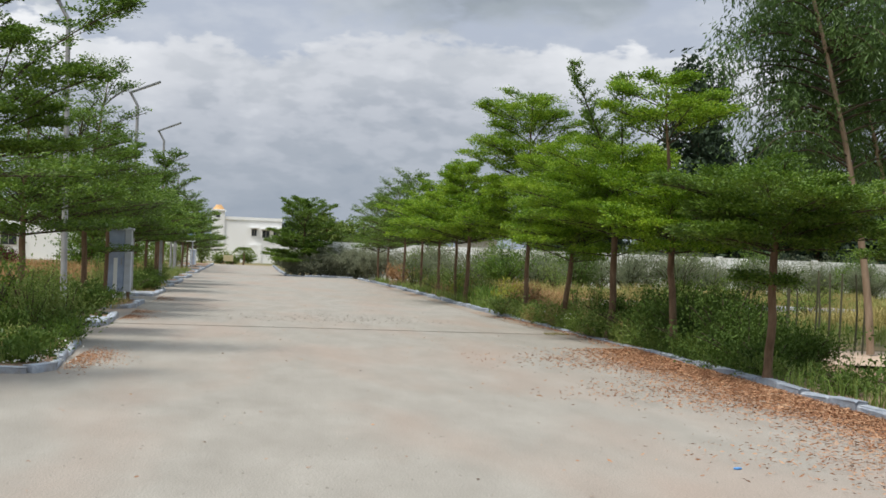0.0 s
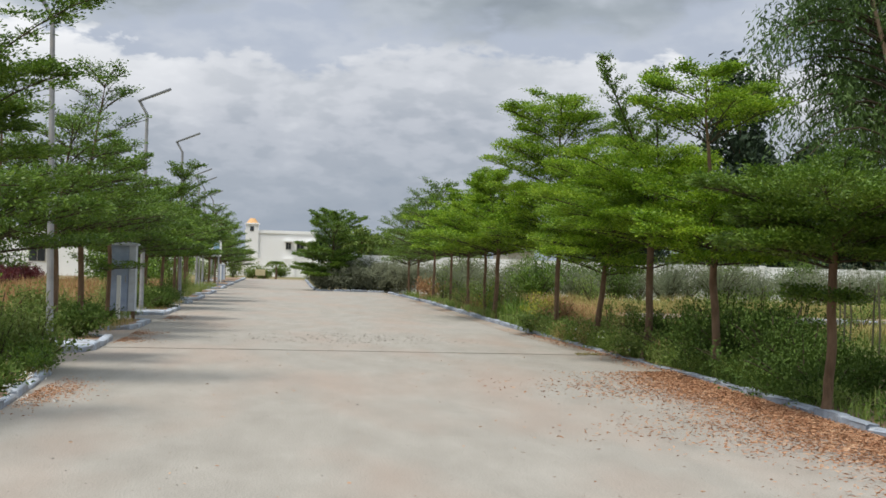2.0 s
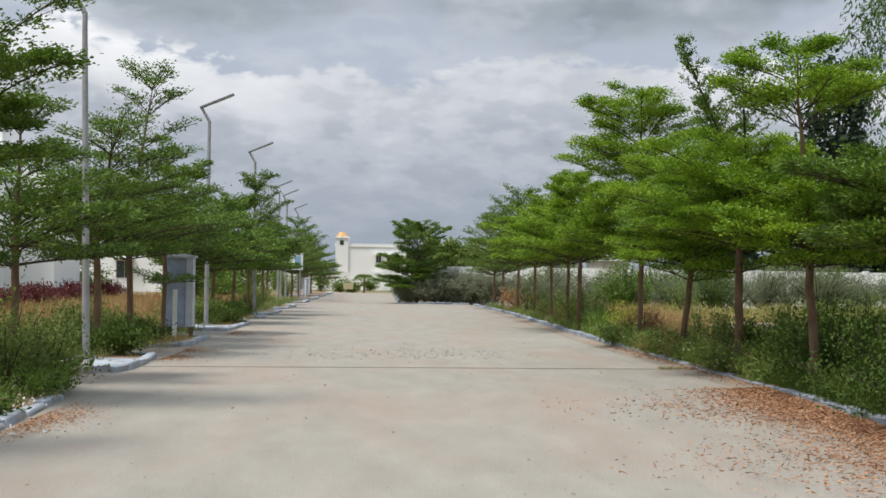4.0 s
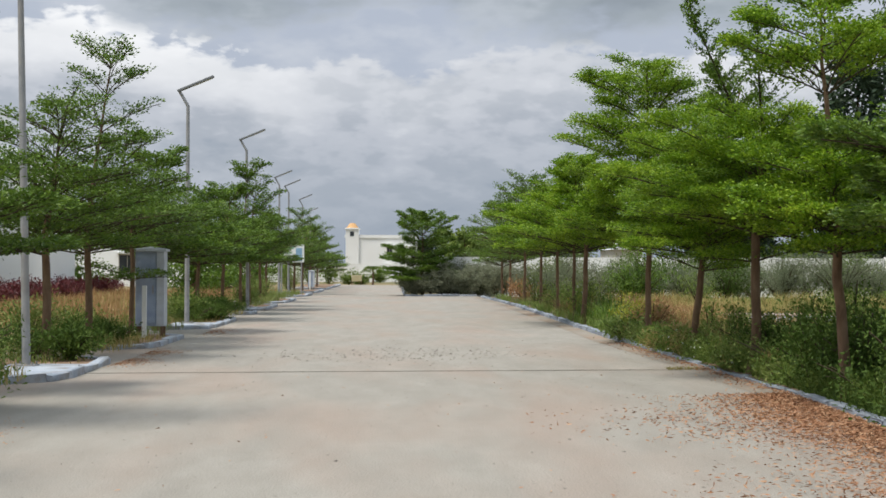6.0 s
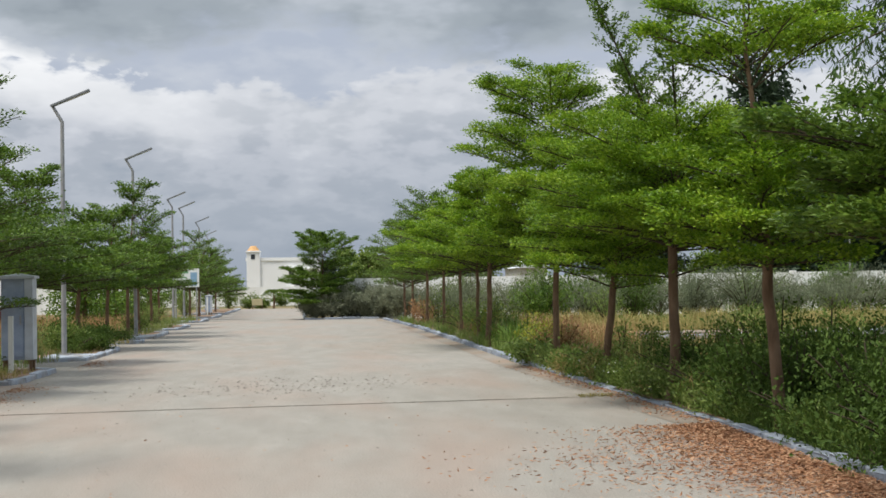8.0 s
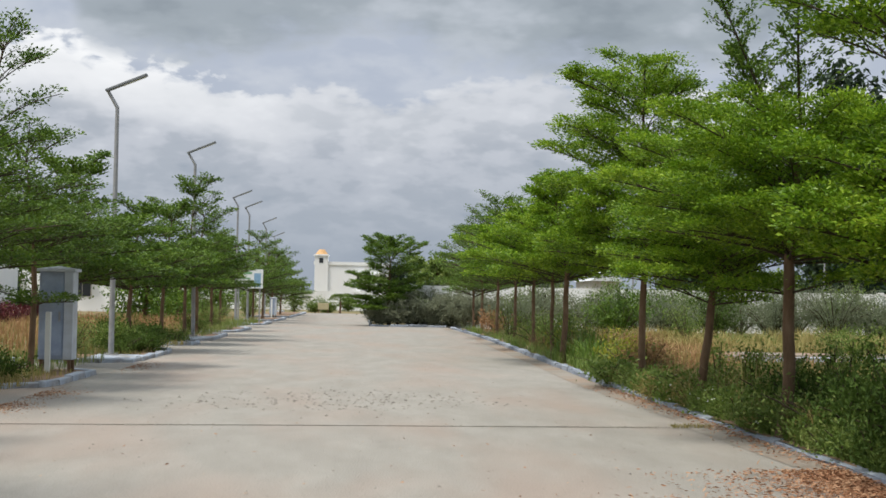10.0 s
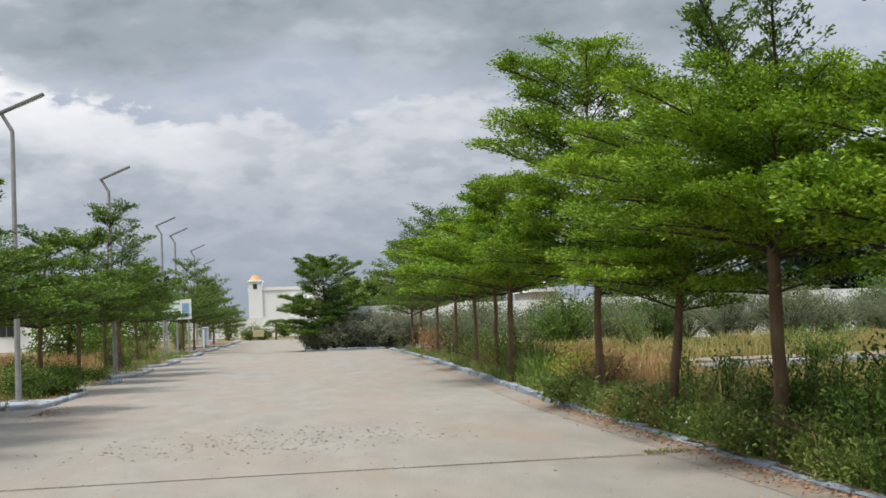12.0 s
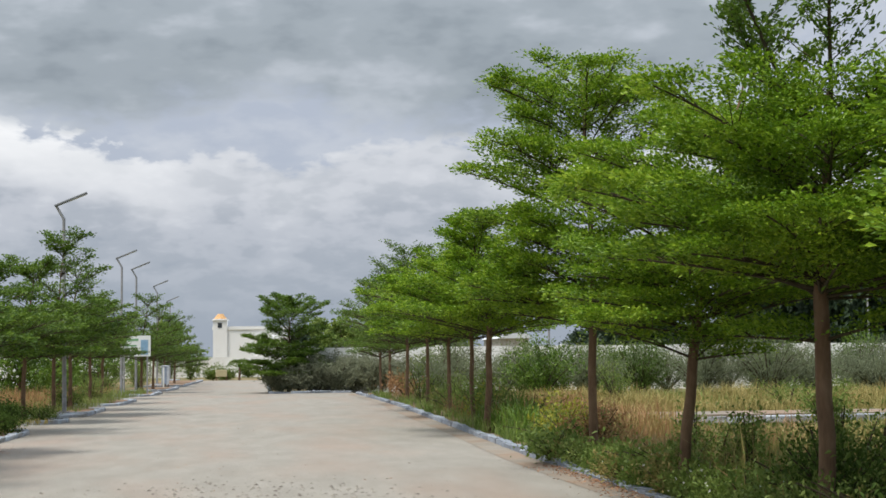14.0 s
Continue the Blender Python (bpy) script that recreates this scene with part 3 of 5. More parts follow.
def kerb_line(parent, pts, z=0.0):
    for (xa, ya), (xb, yb) in zip(pts[:-1], pts[1:]):
        d = math.hypot(xb - xa, yb - ya)
        n = max(1, round(d / stone_len))
        for i in range(n):
            t = (i + 0.5) / n
            o = new("kerb_stone", (OLD_MESHES if parent.name == "kerb_right" else KERB_MESHES)[int(rng.integers(5))])
            o.parent = parent
            o.location = (xa + (xb - xa) * t + rng.normal(0, 0.012), ya + (yb - ya) * t, z + rng.normal(0, 0.008) - (sunk(ya + (yb - ya) * t) if parent.name == 'kerb_right' else 0))
            o.rotation_euler = (rng.normal(0, 0.06), rng.normal(0, 0.025), math.atan2(yb - ya, xb - xa) + rng.normal(0, 0.015))
            o.scale = (d / n / stone_len, 1, rng.uniform(0.92, 1.06))


kerb_right = thing("kerb_right", (0, 0, 0), "chipped bluish grey painted kerb beside the road", "kerb", kind="structure")
kerb_line(kerb_right, [(x + 0.09, y) for y, x in KERB_R])
kerb_line(kerb_right, [(4.75, 57.2), (1.1, 57.2), (0.95, 70), (0.95, 100)])
gutter = Soup()
for (ya, xa), (yb, xb) in zip(KERB_R[:-1], KERB_R[1:]):
    gz = 0.005 if yb <= 5 else 0.015
    wa, wb = rng.uniform(0.30, 0.45, 2)
    gutter.add([(xa - wa, ya, gz), (xa + 0.02, ya, gz + 0.014), (xb + 0.02, yb, gz + 0.014), (xb - wb, yb, gz)], [(0, 1, 2, 3)])
tagged(new("gutter", gutter.mesh("gutter", M_APRON)), "rough concrete gutter strip along the kerb", "gutter", kind="structure")

kerb_left = thing("kerb_left", (0, 0, 0), "bluish painted kerb around planting beds", "kerb", kind="structure")
BEDS = [(-22.0, -11.0), (-7.0, -1.6), (2.1, 6.6), (9.8, 14.6), (18.2, 24.5), (28.4, 30.6), (32.7, 38.6), (42.2, 48.5), (55.0, 61.0), (64.5, 73.0), (77.0, 98.0)]
for yf, ye in BEDS:
    f = -3.45 if yf < 0 else -3.75 - 0.004 * yf
    outline = [(-6.6, yf - 0.1), (-4.5, yf), (f - 0.12, yf + 0.5), (f, yf + 1.1), (f, ye - 0.6), (f - 0.5, ye)]
    if yf == -7.0:   # the broad nose of the nearest bed
        outline = [(-6.6, -7.15), (-4.2, -7.1), (-3.58, -6.98), (-3.38, -6.4), (-3.5, -4.2), (-3.6, -2.2), (-4.0, -1.6)]
    kerb_line(kerb_left, outline[1:] if yf == -7.0 else outline, z=-0.04 if yf == -7.0 else -0.01)
    bm = bmesh.new()
    vs = [bm.verts.new((x - 0.02, y, 0.07)) for x, y in outline] + [bm.verts.new((-6.6, ye, 0.07))]
    top = bm.faces.new(vs)
    r = bmesh.ops.extrude_face_region(bm, geom=[top])
    bmesh.ops.translate(bm, verts=[v for v in r["geom"] if isinstance(v, bmesh.types.BMVert)], vec=(0, 0, -0.12))
    bmesh.ops.recalc_face_normals(bm, faces=bm.faces[:])
    tagged(new("planting_bed", bm_mesh("planting_bed", bm, M_SOIL)), "raised bed of reddish brown soil behind a kerb", "planting bed", kind="structure")
verge = Soup()
for (ya, xa), (yb, xb) in zip(KERB_R[:-1], KERB_R[1:]):
    verge.add([(xa + 0.1, ya, 0.06), (8.5, ya, 0.03), (8.5, yb, 0.03), (xb + 0.1, yb, 0.06)], [(0, 1, 2, 3)])
tagged(new("verge", verge.mesh("verge", M_SOIL)), "strip of brown soil behind the kerb", "verge", kind="structure")
tagged(new("sandy_patch", grid_sheet("sandy_patch", 7.6, 14.5, -1.2, 3.4, 12, 8, -0.02, M_SAND, 0.012, 4)), "bare pale pinkish sand patch", "sand", kind="structure")

# low painted slab edge of the plot behind the trees
plot_edge = thing("plot_kerb", (0, 0, 0), "low pale painted kerb edge across the grassy plot", "kerb", kind="structure")
kerb_line(plot_edge, [(9.4, 22.6), (14.0, 23.2), (20.0, 24.0)], z=0.10)
tagged(new("plot_path", bm_mesh("plot_path", box(9.4, 20, 24.15, 26.0, -0.05, 0.2), M_APRON)), "pale raised concrete path across the plot", "path", kind="structure")

# boundary wall and far buildings
wall_east = thing("wall_east", (0, 60, 0), "white painted compound wall behind grey-green shrubs", "wall", kind="structure")
for i in range(11):
    x0 = 3.0 + i * 6
    part("wall_panel", box(x0 + 0.002, x0 + 5.998, -0.1, 0.1, -0.1, 2.05), M_WHITE, wall_east)
    part("pier", box(x0 - 0.15, x0 + 0.15, -0.17, 0.17, -0.1, 2.12, 0.02), M_WHITE, wall_east)
wall_north = thing("wall_north", (0, 125, 0), "white compound wall with grey stains", "wall", kind="structure")
for i in range(13):
    x0 = -54 + i * 6
    part("wall_panel", box(x0 + 0.002, x0 + 5.998, -0.1, 0.1, -0.1, 1.75), M_WHITE, wall_north)
    part("pier", box(x0 - 0.15, x0 + 0.15, -0.17, 0.17, -0.1, 1.9, 0.02), M_WHITE, wall_north)


def window(house, x, y, z, w, h):
    """A recessed dark pane with frame, in a wall that faces -y."""
    fr = bmesh.new()
    for a in (box(x - w / 2 - 0.06, x - w / 2, y - 0.06, y + 0.05, z, z + h), box(x + w / 2, x + w / 2 + 0.06, y - 0.06, y + 0.05, z, z + h),
              box(x - w / 2 - 0.06, x + w / 2 + 0.06, y - 0.06, y + 0.05, z + h, z + h + 0.06), box(x - 0.02, x + 0.02, y - 0.04, y + 0.05, z, z + h)):
        me = bpy.data.meshes.new("tmp")
        a.to_mesh(me)
        a.free()
        fr.from_mesh(me)
    win = part("window", fr, M_STONE, house)
    part("pane", box(x - w / 2, x + w / 2, y - 0.02, y + 0.03, z + 0.01, z + h - 0.01), M_WINDOW, win)
    part("sunshade", box(x - w / 2 - 0.2, x + w / 2 + 0.2, y - 0.5, y - 0.003, z + h + 0.12, z + h + 0.2), M_WHITE, win)


def far_house(x0, x1, y, h, tower, label, wins):
    ob = thing("house", ((x0 + x1) / 2, y, 0), label, "house")
    w = (x1 - x0) / 2
    part("wall", box(-w, w, 0, 10, -0.1, h), M_HOUSE, ob)
    part("parapet", box(-w - 0.1, w + 0.1, -0.1, 10.1, h + 0.002, h + 0.35), M_HOUSE, ob)
    if tower:
        tw = part("stair_tower", box(-w, -w + 1.5, -0.2, 1.8, h - 3.2, h + 1.15), M_HOUSE, ob)
        bm = bmesh.new()
        bmesh.ops.create_cone(bm, cap_ends=True, segments=12, radius1=0.72, radius2=0.30, depth=0.55, matrix=Matrix.Translation((-w + 0.75, 0.8, h + 1.15 + 0.30)))
        part("dome", bm, M_ORANGE, tw, "orange painted dome cap")
        part("cornice", box(-w - 0.12, -w + 1.62, -0.32, 1.9, h + 1.0, h + 1.1), M_HOUSE, tw)
        part("tower_opening", box(-w + 0.5, -w + 0.95, -0.23, -0.1, h + 0.2, h + 0.75), M_WINDOW, tw)
    for (wx, wz, ww, wh) in wins:
        window(ob, wx, -0.02, wz, ww, wh)
    return ob


far_house(-5.7, 2.6, 150, 4.75, True, "white two storey house with orange domed stair tower", [(0.9, 2.9, 0.55, 0.8), (2.3, 2.7, 0.8, 0.9), (3.5, 2.8, 0.6, 0.9), (1.0, 0.6, 0.9, 1.0)])
far_house(-26.0, -18.4, 50, 7.0, False, "white plastered two storey villa beyond the field", [(-1.4, 0.9, 1.3, 1.5), (1.2, 0.9, 1.4, 1.5), (-1.6, 4.0, 1.3, 1.5), (1.3, 4.0, 1.4, 1.6)])
villa = [o for o in scene.objects if o.name.startswith("house")][-1]
part("balcony_slab", box(-4.4, 4.6, -1.6, -0.102, 2.75, 3.05, 0.02), M_HOUSE, villa)
part("balcony_rail", box(-4.4, 4.6, -1.6, -1.5, 3.052, 3.9, 0.02), M_HOUSE, villa)
part("plinth", box(-4.2, 4.2, -0.6, -0.002, -0.1, 0.55), M_STONE, villa)
part("stair_head", box(1.2, 3.7, 1.5, 5.0, 7.352, 9.0), M_HOUSE, villa)
part("side_wing", box(3.802, 6.2, 2.0, 8.0, -0.1, 6.4), M_HOUSE, villa)
far_house(-34.0, -15.5, 92, 3.4, False, "low white house far beyond the red hedge", [(-5, 1.0, 1.2, 1.3), (0, 1.0, 1.2, 1.3), (5, 1.0, 1.2, 1.3)])
shed = thing("shed", (25.6, 140, 0), "distant shed with pale pitched sheet roof", "shed")
part("wall", box(-1.5, 1.5, 0, 12, -0.1, 3.4), M_STONE, shed)
bm = bmesh.new()
vs = [bm.verts.new(c) for c in ((-1.8, -0.5, 3.41), (1.8, -0.5, 3.41), (0.4, -0.5, 4.5), (-1.8, 12.5, 3.41), (1.8, 12.5, 3.41), (0.4, 12.5, 4.5))]
for f in ((0, 1, 2), (5, 4, 3), (0, 2, 5, 3), (2, 1, 4, 5), (1, 0, 3, 4)):
    bm.faces.new([vs[i] for i in f])
part("roof", bm, M_ROOF, shed)

# ---- street lamps ----
def street_lamp(x, y, pole=5.6, lean=0.0):
    ob = thing("street_lamp", (x, y, 0.092), "slim galvanised steel street lamp with angled head", "street lamp", "lamps along the road")
    v, f = tube([(0, 0, 0), (lean * 0.5, 0, pole * 0.5), (lean, 0, pole - 0.25), (lean, 0, pole)], (0.065, 0.056, 0.045, 0.043), 12)
    child(new("pole", np_mesh("pole", v, f, M_GALV, True)), ob)
    v, f = tube([(lean, 0, pole - 0.05), (lean - 0.02, 0, pole + 0.02), (lean - 0.22, 0, pole + 0.36)], (0.042, 0.042, 0.038), 10)
    child(new("bracket", np_mesh("bracket", v, f, M_GALV, True)), ob)
    ang = math.atan2(0.36, 0.86)
    head = part("lamp_head", box(-0.05, 0.95, -0.09, 0.09, -0.03, 0.03, 0.012), M_HEAD, ob, "flat grey LED lamp head")
    head.matrix_basis = Matrix.Translation((lean - 0.22, 0, pole + 0.38)) @ Matrix.Rotation(-ang, 4, "Y")
    part("diffuser", box(0.35, 0.9, -0.07, 0.07, -0.038, -0.0305), M_LED, head)
    part("base_plate", box(-0.16, 0.16, -0.16, 0.16, 0, 0.02, 0.004), M_GALV, ob)
    for sx in (-0.12, 0.12):
        for sy in (-0.12, 0.12):
            v, f = tube([(sx, sy, 0.018), (sx, sy, 0.06)], (0.012, 0.012), 6)
            child(new("bolt", np_mesh("bolt", v, f, M_GALV)), ob)
    plinth = tagged(new("lamp_plinth", bm_mesh("lamp_plinth", box(x - 0.35, x + 0.78, y - 1.7, y + 0.45, -0.02, 0.092, 0.02), M_KERB)), "pale painted concrete pad under a lamp", "plinth")
    return ob


LAMPX = {57.0: -5.4, 65.0: -5.55, 82.0: -5.95, 105.0: -6.9}
for y, lean in ((-11.0, 0.0), (4.4, -0.12), (20.2, 0.0), (34.7, -0.06), (57.0, 0.0), (65.0, 0.0), (82.0, 0.0), (105.0, 0.0)):
    street_lamp(-4.6 if y < 40 else LAMPX[y], y, pole=5.72 if y == 4.4 else 5.6, lean=lean)

# ---- electrical cabinets ----
def feeder_cabinet(x, y, s=1.0):
    ob = thing("feeder_cabinet", (x, y, 0.08), "blue-grey steel electrical cabinet on short legs", "cabinet", "electrical cabinets")
    body = part("body", box(-0.31, 0.10, -0.2, 0.2, 0.20, 1.70, 0.008), M_CAB, ob)
    part("side_panel", box(0.103, 0.25, -0.21, 0.21, 0.20, 1.70, 0.008), M_CABL, ob, "lighter grey side compartment")
    bm = bmesh.new()
    a = [bm.verts.new(c) for c in ((-0.35, -0.26, 1.702), (0.29, -0.26, 1.702), (0.29, 0.26, 1.702), (-0.35, 0.26, 1.702))]
    b = [bm.verts.new((v.co.x, v.co.y, 1.75)) for v in a]
    p, q = bm.verts.new((-0.02, -0.1, 1.80)), bm.verts.new((-0.02, 0.1, 1.80))
    bm.faces.new(a[::-1])
    for i in range(4):
        bm.faces.new((a[i], a[(i + 1) % 4], b[(i + 1) % 4], b[i]))
    for f in ((b[0], b[1], p), (b[1], b[2], q, p), (b[2], b[3], q), (b[3], b[0], p, q)):
        bm.faces.new(f)
    part("roof_cap", bm, M_CABL, ob, "sloped grey rain cap")
    door = part("door", box(-0.28, 0.08, -0.218, -0.203, 0.26, 1.64, 0.005), M_CAB, body)
    part("handle", box(0.02, 0.05, -0.24, -0.219, 0.85, 1.02, 0.004), M_GALV, door)
    for i in range(5):
        part("louvre", box(-0.22, 0.0, -0.226, -0.219, 1.40 + i * 0.035, 1.415 + i * 0.035), M_CAB, door)
    for sx in (-0.26, 0.2):
        for sy in (-0.15, 0.15):
            part("leg", box(sx - 0.025, sx + 0.025, sy - 0.025, sy + 0.025, -0.02, 0.199), M_BARK, ob, "rusty brown angle leg")
    post = tagged(new("marker_post", bm_mesh("marker_post", box(x - 0.12, x - 0.03, y - 0.62, y - 0.53, 0.0, 1.15, 0.008), M_BOARD)), "white painted square post before the cabinet", "post", "posts")
    return ob


feeder_cabinet(-4.36, 13.75).scale = (1.08, 1.0, 1.05)
feeder_cabinet(-4.8, 74.0).scale = (0.7, 0.7, 0.66)

# ---- sign board ----
sign = thing("sign_board", (-4.5, 56.2, 0.05), "white plot sign board with blue picture on posts", "sign")
for px in (-0.7, 0.3):
    v, f = tube([(px, 0, 0), (px, 0, 2.4)], (0.035, 0.035), 8)
    child(new("post", np_mesh("post", v, f, M_GALV, True)), sign)
brd = part("board", box(-0.82, 0.44, -0.075, -0.04, 1.68, 2.58, 0.005), M_BOARD, sign)
part("picture", box(0.02, 0.34, -0.083, -0.077, 1.75, 2.4), M_BLUE, brd, "blue picture panel")
part("text_bar", box(-0.72, -0.08, -0.083, -0.077, 2.35, 2.45), M_SIGNGREEN, brd)
part("text_bar", box(-0.72, -0.15, -0.083, -0.077, 2.12, 2.18), M_SIGNGREEN, brd)

# ---- trees along the right kerb ----
RIGHT = [  # y, x, height, fork, radius, lean, top lean, leaves, trunk
    (-4.0, 8.7, 3.2, 1.6, 1.0, (0.1, 0), (0, 0), 16000, 0.050),
    (-5.9, 5.72, 2.9, 1.72, 1.8, (0.05, 0), (0.1, 0), 34000, 0.055),
    (-0.8, 5.97, 4.9, 1.68, 1.4, (-0.08, 0), (-0.22, 0), 29000, 0.060),
    (3.35, 5.90, 4.0, 2.0, 2.1, (0.09, 0), (0.15, 0), 60000, 0.066),
    (7.0, 5.80, 4.9, 1.72, 2.1, (0.14, 0), (0.6, 0), 54000, 0.058),
    (11.2, 5.75, 6.1, 1.90, 1.85, (0.0, 0), (0.16, 1.1), 54000, 0.058),
    (21.0, 5.7, 4.2, 1.95, 2.1, (0.05, 0), (-0.4, 0), 34000, 0.065),
    (24.5, 5.9, 4.0, 1.9, 2.0, (0, 0), (0, 0), 22000, 0.05),
    (28.7, 5.8, 4.1, 1.9, 2.1, (0, 0), (-0.3, 0), 22000, 0.05),
    (33.8, 5.8, 4.4, 1.9, 2.1, (0, 0), (-0.5, 0), 22000, 0.05),
    (39.5, 5.7, 4.3, 1.9, 2.1, (0, 0), (-0.4, 0), 12000, 0.055),
    (46.9, 5.7, 4.4, 1.7, 2.1, (0, 0), (-0.2, 0), 11000, 0.055),
    (53.0, 5.8, 3.9, 1.5, 2.0, (0, 0), (-0.3, 0), 10000, 0.055),
]
TIERS = {   # height and spread of each flat tier of the nearest crowns, and for open ones the limbs and their slope
    -5.9: [(1.70, 1.3), (1.84, 1.6), (2.0, 1.6), (2.16, 1.3), (2.34, 0.9)],
    -0.8: [(1.68, 1.1), (1.90, 1.25), (2.14, 1.2), (2.42, 1.05), (2.70, 0.8), (3.50, 1.2, 5, 0.45), (3.72, 1.15, 5, 0.36), (4.05, 0.9, 5, 0.3), (4.4, 0.5, 4, 0.3)],
    3.35: [(1.98, 1.4), (2.12, 1.65), (2.30, 1.65), (2.52, 1.55), (2.78, 1.4), (3.05, 1.15), (3.3, 0.9)],
    7.0: [(1.72, 1.4), (1.90, 1.7), (2.12, 1.7), (2.38, 1.6), (2.66, 1.45), (2.96, 1.25), (3.28, 1.05), (3.6, 0.9), (3.9, 0.7, 6, 0.35)],
    11.2: [(1.92, 1.3), (2.12, 1.5), (2.38, 1.6), (2.68, 1.55), (3.0, 1.5), (3.34, 1.45, 8, 0.35), (3.65, 1.4, 8, 0.38), (4.0, 1.3, 7, 0.42), (4.35, 1.2, 7, 0.42), (4.65, 1.15, 7, 0.42), (4.95, 1.0, 6, 0.38), (5.2, 0.7, 5, 0.35)],
    -2.7: [(2.65, 1.2, 7, 0.2), (2.95, 1.3, 7, 0.3), (3.2, 1.4, 5, 0.5), (3.45, 1.5, 4, 0.55), (4.2, 0.65, 4, 0.5), (4.8, 0.5, 4, 0.5)],
}
LEADERS = {3.35: [(-1.0, -0.25, 5.3), (-0.22, -1.15, 5.0), (-0.55, 0.5, 4.5)]}
REACH = {-0.8: (0.08, 0), 3.35: (-0.12, -0.1), 7.0: (-0.12, 0), 11.2: (-0.14, -0.05)}
# below y -3 and past y 30 the leaf colour carries painted shade
for i, (y, x, h, fk, r, ln, tl, n, tr) in enumerate(RIGHT):
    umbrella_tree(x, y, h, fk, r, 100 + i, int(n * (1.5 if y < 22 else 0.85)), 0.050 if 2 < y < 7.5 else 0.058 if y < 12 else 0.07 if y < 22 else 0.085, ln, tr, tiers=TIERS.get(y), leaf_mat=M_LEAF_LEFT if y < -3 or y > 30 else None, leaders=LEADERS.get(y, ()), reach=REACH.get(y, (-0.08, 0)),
                  low={7.0: 1.45, 3.35: 1.6, -5.9: 1.25}.get(y, 0), top_lean=tl, group="trees along the right kerb", label="young umbrella tree with flat tiered fresh green foliage")
umbrella_tree(2.0, 58.8, 4.2, 0.6, 2.0, 140, 34000, 0.11, slim=2.4, leaf_mat=M_LEAF_LEFT, trunk_r=0.09, label="dense conical green tree at the road bend", group="")

LEFT = [
    (-8.0, -5.6, 5.2, 2.0, 2.2, (0, 0), (0.2, 0), 14000, 0.075),
    (-2.7, -4.75, 5.8, 2.65, 2.2, (-0.12, 0), (0.1, 0.2), 20000, 0.06),
    (0.9, -4.9, 4.0, 1.55, 1.8, (0, 0), (0, 0), 13000, 0.06),
    (7.0, -4.95, 4.3, 1.75, 2.1, (0.0, 0), (0.3, 0), 15000, 0.07),
    (9.6, -4.85, 5.5, 1.75, 1.9, (0.0, 0), (0.4, 0), 14000, 0.065),
    (12.8, -4.66, 4.2, 2.1, 1.9, (0, 0), (-0.2, 0), 14000, 0.05),
    (16.6, -4.8, 4.0, 1.6, 2.1, (0, 0), (0, 0), 14000, 0.06),
    (24.3, -4.9, 3.7, 1.5, 2.2, (0, 0), (0.2, 0), 13000, 0.06),
    (29.3, -4.8, 3.9, 1.6, 1.9, (0, 0), (0.2, 0), 11000, 0.055),
    (33.5, -4.7, 5.0, 1.6, 2.2, (0, 0), (0.3, 0), 12000, 0.055),
    (38.0, -4.9, 4.4, 1.6, 2.1, (0, 0), (0.3, 0), 10000, 0.06),
    (44.4, -5.1, 3.9, 1.6, 1.6, (0, 0), (0.2, 0), 9000, 0.055),
    (50.8, -5.5, 3.8, 1.6, 1.4, (0, 0), (0.2, 0), 8000, 0.055),
    (62.0, -5.0, 4.4, 1.5, 2.3, (0, 0), (0.3, 0), 8000, 0.06),
    (68.0, -5.0, 4.2, 1.5, 2.3, (0, 0), (0.3, 0), 7000, 0.06),
    (76.0, -5.0, 4.0, 1.3, 2.2, (0, 0), (0.3, 0), 6000, 0.06),
    (86.0, -5.2, 3.8, 1.0, 2.4, (0, 0), (0.3, 0), 6000, 0.06),
]
for i, (y, x, h, fk, r, ln, tl, n, tr) in enumerate(LEFT):
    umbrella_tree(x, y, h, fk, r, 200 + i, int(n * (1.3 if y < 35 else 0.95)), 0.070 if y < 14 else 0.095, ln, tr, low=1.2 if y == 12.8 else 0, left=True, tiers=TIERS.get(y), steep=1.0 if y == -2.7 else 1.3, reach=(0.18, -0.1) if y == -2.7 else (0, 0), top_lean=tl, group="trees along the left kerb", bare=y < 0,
                  label="young umbrella tree with thin trunk and tiered leaves")


